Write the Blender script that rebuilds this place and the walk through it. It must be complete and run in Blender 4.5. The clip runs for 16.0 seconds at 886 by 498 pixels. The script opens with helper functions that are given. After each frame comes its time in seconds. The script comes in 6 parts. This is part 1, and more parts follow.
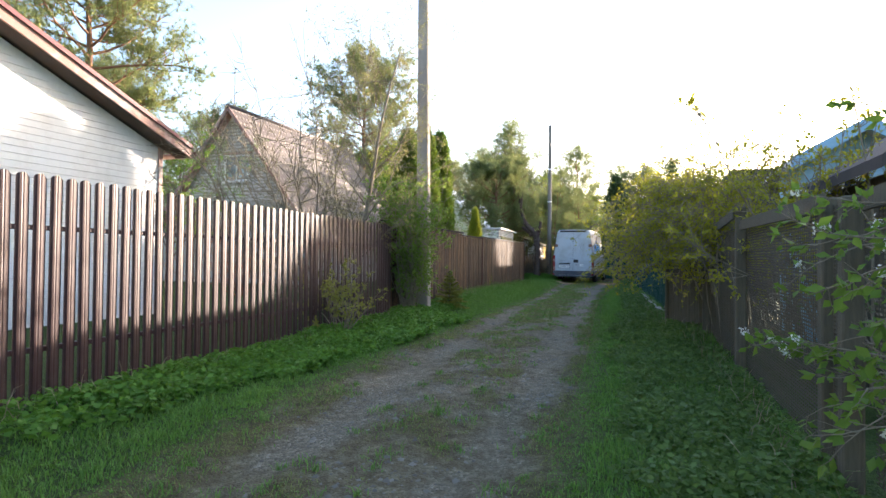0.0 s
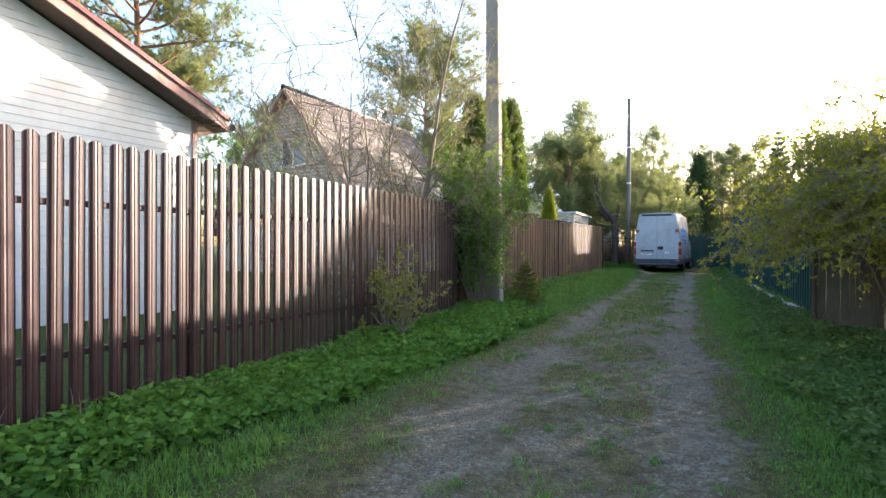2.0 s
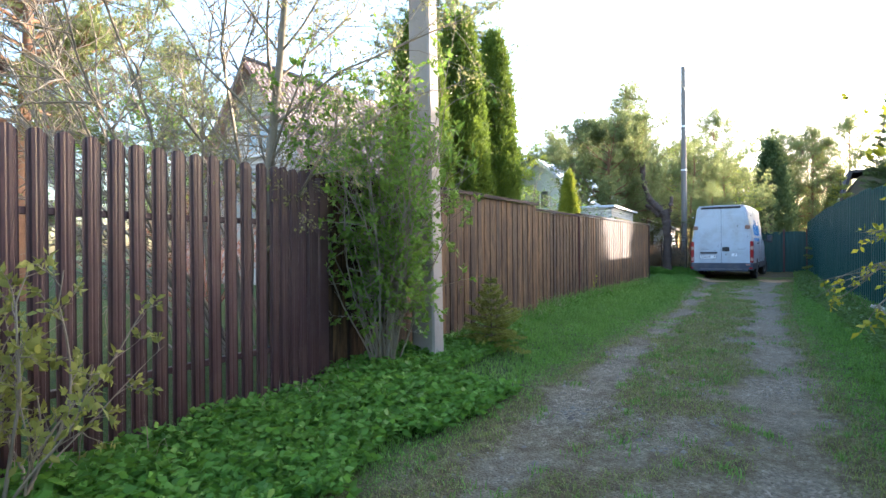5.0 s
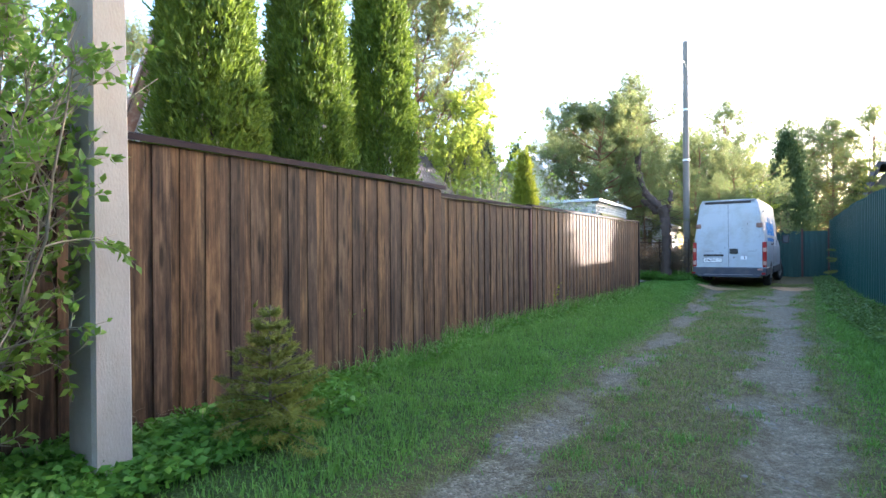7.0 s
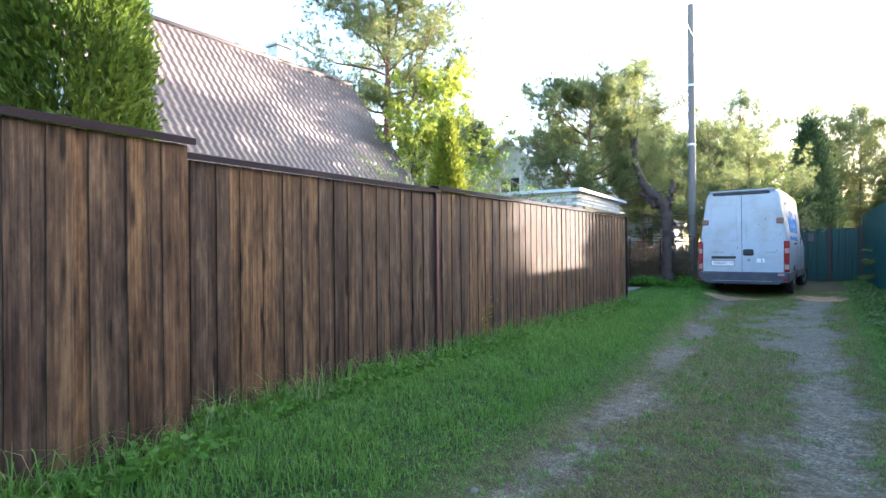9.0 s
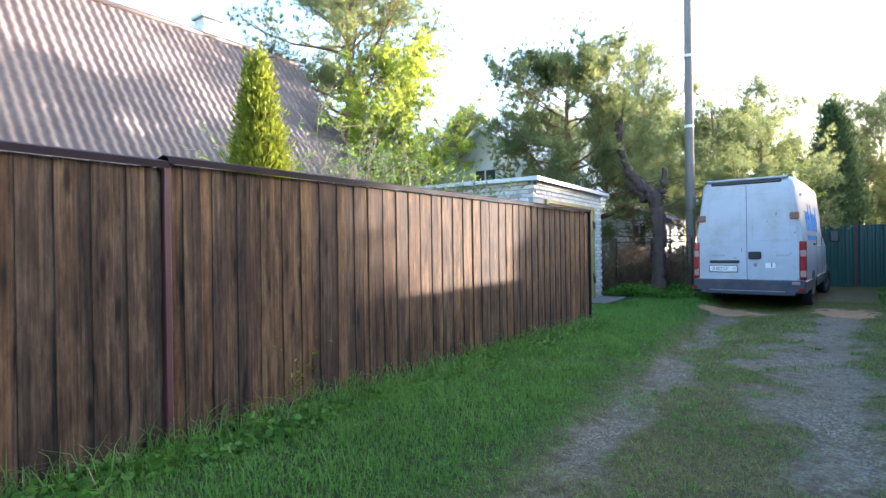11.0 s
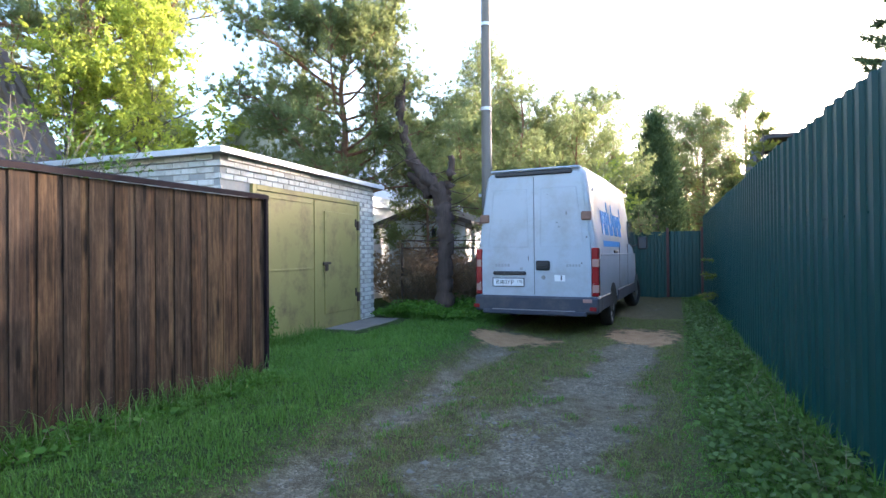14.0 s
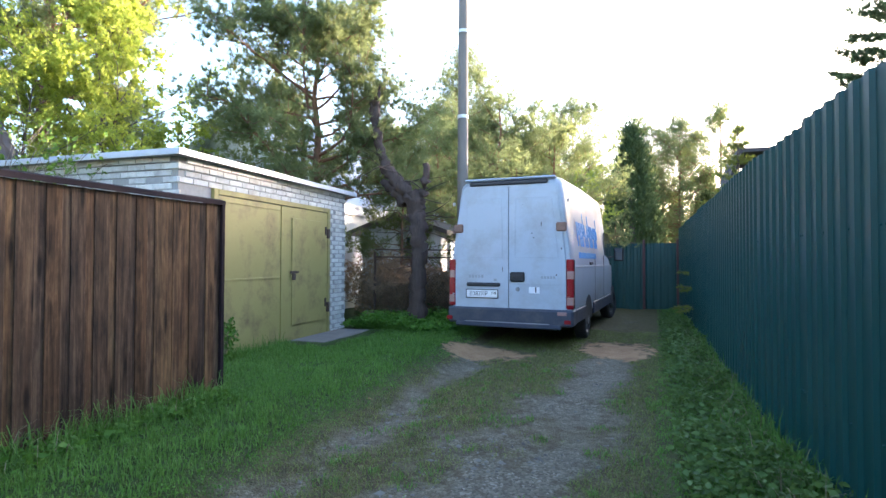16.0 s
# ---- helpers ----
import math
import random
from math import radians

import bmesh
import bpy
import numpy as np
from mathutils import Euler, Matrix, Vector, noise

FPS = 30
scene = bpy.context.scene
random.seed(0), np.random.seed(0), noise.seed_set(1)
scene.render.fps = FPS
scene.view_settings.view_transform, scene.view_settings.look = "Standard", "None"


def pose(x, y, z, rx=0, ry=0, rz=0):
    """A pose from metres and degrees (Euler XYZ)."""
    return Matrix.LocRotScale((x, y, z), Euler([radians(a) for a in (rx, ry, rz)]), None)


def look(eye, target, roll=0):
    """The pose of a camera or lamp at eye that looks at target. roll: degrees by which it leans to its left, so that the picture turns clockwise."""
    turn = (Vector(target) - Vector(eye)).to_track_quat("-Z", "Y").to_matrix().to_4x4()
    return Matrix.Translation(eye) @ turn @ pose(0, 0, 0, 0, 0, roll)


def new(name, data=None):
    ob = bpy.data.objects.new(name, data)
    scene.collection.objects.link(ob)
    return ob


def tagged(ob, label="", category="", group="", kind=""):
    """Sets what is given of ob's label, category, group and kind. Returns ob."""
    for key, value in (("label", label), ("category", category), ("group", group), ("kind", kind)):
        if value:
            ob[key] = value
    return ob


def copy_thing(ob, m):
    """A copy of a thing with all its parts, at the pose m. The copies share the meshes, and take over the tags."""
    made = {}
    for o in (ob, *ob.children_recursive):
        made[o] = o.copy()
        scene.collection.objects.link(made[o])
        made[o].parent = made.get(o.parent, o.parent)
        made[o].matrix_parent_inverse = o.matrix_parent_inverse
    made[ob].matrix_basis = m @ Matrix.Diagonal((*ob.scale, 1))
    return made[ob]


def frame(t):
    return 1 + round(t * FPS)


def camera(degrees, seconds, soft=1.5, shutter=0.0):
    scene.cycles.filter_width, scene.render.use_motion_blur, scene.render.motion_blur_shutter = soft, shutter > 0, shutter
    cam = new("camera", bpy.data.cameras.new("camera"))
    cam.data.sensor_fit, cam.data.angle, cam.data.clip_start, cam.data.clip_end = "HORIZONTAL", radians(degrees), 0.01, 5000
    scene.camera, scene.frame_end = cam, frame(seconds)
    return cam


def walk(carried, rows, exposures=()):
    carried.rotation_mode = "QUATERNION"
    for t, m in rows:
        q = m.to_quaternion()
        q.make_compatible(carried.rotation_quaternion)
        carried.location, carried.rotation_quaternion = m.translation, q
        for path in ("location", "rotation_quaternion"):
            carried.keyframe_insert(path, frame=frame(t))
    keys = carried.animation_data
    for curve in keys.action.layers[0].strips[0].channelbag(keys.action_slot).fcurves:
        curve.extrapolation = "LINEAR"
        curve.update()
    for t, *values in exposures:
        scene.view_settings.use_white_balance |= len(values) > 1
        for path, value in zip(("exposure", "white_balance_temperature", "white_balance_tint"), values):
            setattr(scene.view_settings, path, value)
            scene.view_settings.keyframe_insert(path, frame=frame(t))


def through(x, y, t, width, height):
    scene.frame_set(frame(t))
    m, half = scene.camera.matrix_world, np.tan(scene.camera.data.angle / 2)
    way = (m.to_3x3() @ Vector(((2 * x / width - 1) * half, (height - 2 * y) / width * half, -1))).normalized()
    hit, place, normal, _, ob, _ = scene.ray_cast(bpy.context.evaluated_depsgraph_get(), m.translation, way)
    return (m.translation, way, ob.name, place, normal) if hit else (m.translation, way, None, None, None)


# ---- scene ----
cam = camera(78.0, 16.0)
PATH = [
    (0, (0.793, -0.086, 1.218), (0.101, 1.79, 1.25), 0.6),
    (0.5, (0.685, 0.023, 1.201), (0.015, 1.907, 1.227), 0.6),
    (1, (0.365, 0.334, 1.184), (-0.305, 2.219, 1.187), 0.8),
    (1.5, (0.188, 0.845, 1.159), (-0.537, 2.709, 1.156), 0.3),
    (2, (-0.011, 1.549, 1.154), (-0.917, 3.333, 1.145), 0.2),
    (2.5, (-0.099, 2.287, 1.185), (-1.058, 4.042, 1.173), 0.1),
    (3, (-0.203, 3.022, 1.213), (-1.224, 4.742, 1.199), 0.0),
    (5.5, (-0.554, 6.845, 1.202), (-1.633, 8.529, 1.204), -0.5),
    (6, (-0.58, 7.661, 1.189), (-1.669, 9.338, 1.192), -0.5),
    (6.5, (-0.547, 8.491, 1.223), (-1.636, 10.169, 1.224), -0.4),
    (7, (-0.608, 9.249, 1.226), (-1.714, 10.915, 1.229), -0.4),
    (7.5, (-0.665, 10.038, 1.249), (-1.778, 11.701, 1.248), -0.3),
    (8, (-0.779, 10.804, 1.249), (-1.919, 12.447, 1.252), -0.4),
    (8.5, (-0.789, 11.626, 1.268), (-1.934, 13.267, 1.268), -0.4),
    (9, (-0.859, 12.445, 1.26), (-2.006, 14.084, 1.262), -0.5),
    (11.5, (-0.921, 16.178, 1.359), (-2.128, 17.774, 1.358), -0.7),
    (12, (-1.004, 16.948, 1.361), (-2.216, 18.539, 1.361), -0.6),
    (12.5, (-0.964, 17.668, 1.364), (-2.137, 19.289, 1.368), -0.7),
    (13, (-0.858, 18.398, 1.315), (-1.987, 20.048, 1.323), -0.8),
    (13.5, (-0.643, 18.972, 1.335), (-1.572, 20.743, 1.342), -0.7),
    (14, (-0.449, 19.403, 1.339), (-1.241, 21.24, 1.353), -0.5),
    (14.5, (-0.348, 19.65, 1.359), (-0.973, 21.55, 1.379), -0.4),
    (15, (-0.273, 19.726, 1.382), (-0.893, 21.627, 1.425), 0.0),
    (15.5, (-0.255, 19.742, 1.388), (-0.898, 21.635, 1.431), 0.0),
    (16, (-0.432, 19.671, 1.368), (-1.156, 21.535, 1.412), 0.2),
]
walk(cam, [(t, look(eye, target, roll)) for t, eye, target, roll in PATH],
     exposures=((0, 2.51, 5800, 18), (3, 2.70, 5800, 18), (6, 3.3, 5350, 18), (9, 3.4, 5350, 18), (12.5, 3.2, 5400, 18), (14.5, 3.22, 5450, 21), (16, 3.25, 5450, 21)))

# ---------------- light ----------------
SUN_AZ, SUN_EL = radians(28), radians(8.1)   # azimuth clockwise from +y
world = bpy.data.worlds.new("sky_world")
scene.world = world
world.use_nodes = True
sky = world.node_tree.nodes.new("ShaderNodeTexSky")
sky.sky_type = "NISHITA"
sky.sun_disc = False
sky.sun_elevation, sky.sun_rotation = SUN_EL, SUN_AZ
sky.air_density, sky.dust_density, sky.ozone_density = 1.0, 2.0, 1.0
world.node_tree.links.new(sky.outputs[0], world.node_tree.nodes["Background"].inputs[0])
world.node_tree.nodes["Background"].inputs[1].default_value = 0.15
sun_data = bpy.data.lights.new("sun", "SUN")
sun_data.energy, sun_data.angle, sun_data.color = 3.2, radians(0.6), (1.0, 0.80, 0.56)
sun = new("sun", sun_data)
SUN_DIR = Vector((math.sin(SUN_AZ) * math.cos(SUN_EL), math.cos(SUN_AZ) * math.cos(SUN_EL), math.sin(SUN_EL)))
sun.rotation_euler = (-SUN_DIR).to_track_quat("-Z", "Y").to_euler()
sun.location = (10, 20, 30)

# ---------------- materials ----------------
class Nodes:
    """A short way to write a node material."""
    def __init__(self, name):
        self.m = bpy.data.materials.new(name)
        self.m.use_nodes = True
        self.t = self.m.node_tree
        self.bsdf = self.t.nodes["Principled BSDF"]
        self.out = self.t.nodes["Material Output"]

    def node(self, kind, **props):
        n = self.t.nodes.new(kind)
        for k, v in props.items():
            n.inputs[k].default_value = v
        return n

    def link(self, a, b):
        self.t.links.new(a, b)

    def coords(self, space="Object", scale=(1, 1, 1), shift=False):
        c = self.node("ShaderNodeTexCoord")
        src = c.outputs[space]
        if space == "World":
            src = None
        mp = self.node("ShaderNodeMapping", Scale=scale)
        self.link(src, mp.inputs["Vector"])
        if shift:
            oi = self.node("ShaderNodeObjectInfo")
            mul = self.node("ShaderNodeMath")
            mul.operation = "MULTIPLY"
            mul.inputs[1].default_value = 37.0
            self.link(oi.outputs["Random"], mul.inputs[0])
            self.link(mul.outputs[0], mp.inputs["Location"])
        return mp.outputs[0]

    def noise(self, vec, scale, detail=4.0, rough=0.6):
        n = self.node("ShaderNodeTexNoise", Scale=scale, Detail=detail, Roughness=rough)
        self.link(vec, n.inputs["Vector"])
        return n.outputs["Fac"]

    def ramp(self, fac, stops):
        r = self.node("ShaderNodeValToRGB")
        e = r.color_ramp.elements
        while len(e) < len(stops):
            e.new(0.5)
        for el, (p, c) in zip(e, stops):
            el.position, el.color = p, (*c, 1)
        self.link(fac, r.inputs[0])
        return r.outputs[0]

    def mix(self, fac, a, b, mode="MIX"):
        m = self.node("ShaderNodeMix")
        m.data_type, m.blend_type = "RGBA", mode
        for sock, v in ((m.inputs[0], fac), (m.inputs[6], a), (m.inputs[7], b)):
            if isinstance(v, (int, float)):
                sock.default_value = v
            elif isinstance(v, tuple):
                sock.default_value = (*v, 1)
            else:
                self.link(v, sock)
        return m.outputs[2]

    def math(self, op, a, b=0.0):
        m = self.node("ShaderNodeMath")
        m.operation = op
        for sock, v in zip(m.inputs, (a, b)):
            if isinstance(v, (int, float)):
                sock.default_value = v
            else:
                self.link(v, sock)
        return m.outputs[0]

    def bump(self, height, strength=0.3, distance=0.01):
        b = self.node("ShaderNodeBump", Strength=strength, Distance=distance)
        self.link(height, b.inputs["Height"])
        self.link(b.outputs[0], self.bsdf.inputs["Normal"])

    def done(self, colour, rough=0.8, metal=0.0, spec=None):
        if isinstance(colour, tuple):
            self.bsdf.inputs["Base Color"].default_value = (*colour, 1)
        else:
            self.link(colour, self.bsdf.inputs["Base Color"])
        if isinstance(rough, (int, float)):
            self.bsdf.inputs["Roughness"].default_value = rough
        else:
            self.link(rough, self.bsdf.inputs["Roughness"])
        self.bsdf.inputs["Metallic"].default_value = metal
        if spec is not None:
            self.bsdf.inputs["Specular IOR Level"].default_value = spec
        return self.m


def surface(name, a, b, scale=6.0, stretch=(1, 1, 1), rough=0.8, metal=0.0, bump=0.25, fine=60.0, dirt=None, dirt_scale=1.2, vary=0.0, shift=False, spec=None):
    """Two colours over coarse and fine noise, with fine relief and optional dirt."""
    n = Nodes(name)
    v = n.coords("Object", stretch, shift)
    big, small = n.noise(v, scale), n.noise(v, fine, 3.0)
    col = n.mix(n.math("ADD", n.math("MULTIPLY", big, 0.7), n.math("MULTIPLY", small, 0.3)), a, b)
    col = n.mix(0.35, col, n.ramp(big, [(0.3, a), (0.7, b)]))
    if dirt:
        d = n.ramp(n.noise(v, dirt_scale, 6.0, 0.7), [(0.48, (0, 0, 0)), (0.72, (1, 1, 1))])
        col = n.mix(d, col, dirt)
    if vary:
        r = n.node("ShaderNodeObjectInfo").outputs["Random"]
        hs = n.node("ShaderNodeHueSaturation")
        n.link(n.math("ADD", n.math("MULTIPLY", r, vary), 1 - vary / 2), hs.inputs["Value"])
        n.link(col, hs.inputs["Color"])
        col = hs.outputs[0]
    n.bump(small, bump, 0.006)
    rg = n.math("ADD", n.math("MULTIPLY", big, 0.25), rough - 0.12)
    return n.done(col, rg, metal, spec)


def leafy(name, dark, light, through=0.4, rough=0.55):
    """Leaf, blade or needle: each piece has its own shade, and light passes through it."""
    n = Nodes(name)
    g = n.node("ShaderNodeNewGeometry")
    v = n.coords("Object")
    f = n.math("ADD", n.math("MULTIPLY", g.outputs["Random Per Island"], 0.65), n.math("MULTIPLY", n.noise(v, 1.3, 2.0), 0.45))
    col = n.ramp(f, [(0.1, dark), (0.95, light)])
    n.done(col, rough, 0.0, 0.3)
    tr = n.node("ShaderNodeBsdfTranslucent")
    n.link(n.mix(0.5, col, light), tr.inputs[0])
    mx = n.node("ShaderNodeMixShader", Fac=through)
    n.link(n.bsdf.outputs[0], mx.inputs[1])
    n.link(tr.outputs[0], mx.inputs[2])
    n.link(mx.outputs[0], n.out.inputs[0])
    return n.m


def board_wood(name, dark, mid, light):
    """Stained board: streaks, knots and blotches, different on each board."""
    n = Nodes(name)
    v = n.coords("Object", (1, 1, 1), True)
    grain = n.noise(n.coords("Object", (22, 22, 0.8), True), 3.0, 6.0, 0.65)
    blot = n.noise(n.coords("Object", (3.5, 3.5, 1.0), True), 2.2, 5.0, 0.65)
    spot = n.noise(n.coords("Object", (7, 7, 3.2), True), 2.4, 5.0, 0.7)
    fine = n.noise(n.coords("Object", (70, 70, 2.0), True), 4.0, 3.0)
    mixed = n.math("ADD", n.math("MULTIPLY", grain, 0.34), n.math("ADD", n.math("MULTIPLY", blot, 0.42), n.math("MULTIPLY", spot, 0.28)))
    col = n.ramp(mixed, [(0.43, dark), (0.53, mid), (0.64, light)])
    r = n.node("ShaderNodeObjectInfo").outputs["Random"]
    tint = n.ramp(r, [(0.0, (0.55, 0.53, 0.56)), (0.22, (0.85, 0.80, 0.75)), (0.45, (1.12, 0.92, 0.70)), (0.62, (0.78, 0.76, 0.78)), (0.82, (1.35, 1.16, 0.85)), (1.0, (1.0, 0.80, 0.60))])
    col = n.mix(1.0, col, tint, "MULTIPLY")
    red = n.ramp(n.noise(n.coords("Object", (9, 9, 0.7), True), 2.0, 4.0), [(0.52, (0, 0, 0)), (0.70, (1, 1, 1))])
    col = n.mix(n.math("MULTIPLY", red, 0.38), col, (0.115, 0.060, 0.030))
    vk = n.node("ShaderNodeTexVoronoi", Scale=1.0)
    n.link(n.coords("Object", (11, 11, 3.4), True), vk.inputs["Vector"])
    knot = n.ramp(vk.outputs["Distance"], [(0.10, (1, 1, 1)), (0.24, (0, 0, 0))])
    col = n.mix(n.math("MULTIPLY", knot, 0.85), col, tuple(c * 0.3 for c in dark))
    n.bump(n.math("ADD", grain, n.math("MULTIPLY", fine, 0.6)), 0.5, 0.004)
    return n.done(col, n.math("ADD", n.math("MULTIPLY", grain, 0.25), 0.62), 0.0, 0.15)


def ground_mat():
    n = Nodes("lane_ground")
    v = n.coords("Object")
    bare = n.node("ShaderNodeAttribute")
    bare.attribute_name = "bare"
    sand = n.node("ShaderNodeAttribute")
    sand.attribute_name = "sand"
    mid, fine, big = n.noise(v, 9.0, 6.0, 0.7), n.noise(v, 120.0, 3.0), n.noise(v, 0.8, 3.0)
    vor = n.node("ShaderNodeTexVoronoi", Scale=55.0)
    n.link(v, vor.inputs["Vector"])
    stone = n.ramp(vor.outputs["Color"], [(0.2, (0.078, 0.069, 0.048)), (0.6, (0.188, 0.170, 0.120)), (0.95, (0.36, 0.338, 0.27))])
    dirt = n.ramp(mid, [(0.3, (0.105, 0.088, 0.054)), (0.7, (0.20, 0.176, 0.120))])
    grav = n.mix(n.ramp(n.math("ADD", n.math("MULTIPLY", mid, 0.6), n.math("MULTIPLY", big, 0.4)), [(0.4, (0.15, 0.15, 0.15)), (0.62, (0.85, 0.85, 0.85))]), dirt, stone)
    moss = n.ramp(n.math("ADD", n.math("MULTIPLY", mid, 0.65), n.math("MULTIPLY", fine, 0.35)), [(0.32, (0.040, 0.030, 0.016)), (0.48, (0.092, 0.074, 0.034)), (0.60, (0.135, 0.118, 0.036)), (0.78, (0.20, 0.175, 0.062))])
    turf = n.node("ShaderNodeAttribute")
    turf.attribute_name = "turf"
    thatch = n.ramp(n.math("ADD", n.math("MULTIPLY", mid, 0.5), n.math("MULTIPLY", fine, 0.5)), [(0.32, (0.020, 0.028, 0.008)), (0.55, (0.052, 0.088, 0.016)), (0.75, (0.10, 0.15, 0.03))])
    moss = n.mix(turf.outputs["Fac"], moss, thatch)
    f = n.math("ADD", bare.outputs["Fac"], n.math("MULTIPLY", n.math("SUBTRACT", mid, 0.5), 0.9))
    col = n.mix(n.ramp(f, [(0.25, (0, 0, 0)), (0.80, (1, 1, 1))]), moss, grav)
    yellow = n.ramp(n.noise(v, 3.0, 5.0, 0.7), [(0.3, (0.29, 0.17, 0.085)), (0.7, (0.45, 0.28, 0.145))])
    fs = n.math("ADD", sand.outputs["Fac"], n.math("MULTIPLY", n.math("SUBTRACT", n.noise(v, 5.0, 6.0, 0.75), 0.5), 1.9))
    col = n.mix(n.ramp(fs, [(0.32, (0, 0, 0)), (0.52, (1, 1, 1))]), col, yellow)
    h = n.math("ADD", n.math("MULTIPLY", vor.outputs["Distance"], -0.6), n.math("ADD", n.math("MULTIPLY", mid, 0.7), n.math("MULTIPLY", fine, 0.3)))
    n.bump(h, 1.0, 0.03)
    return n.done(col, 0.93, 0.0, 0.25)


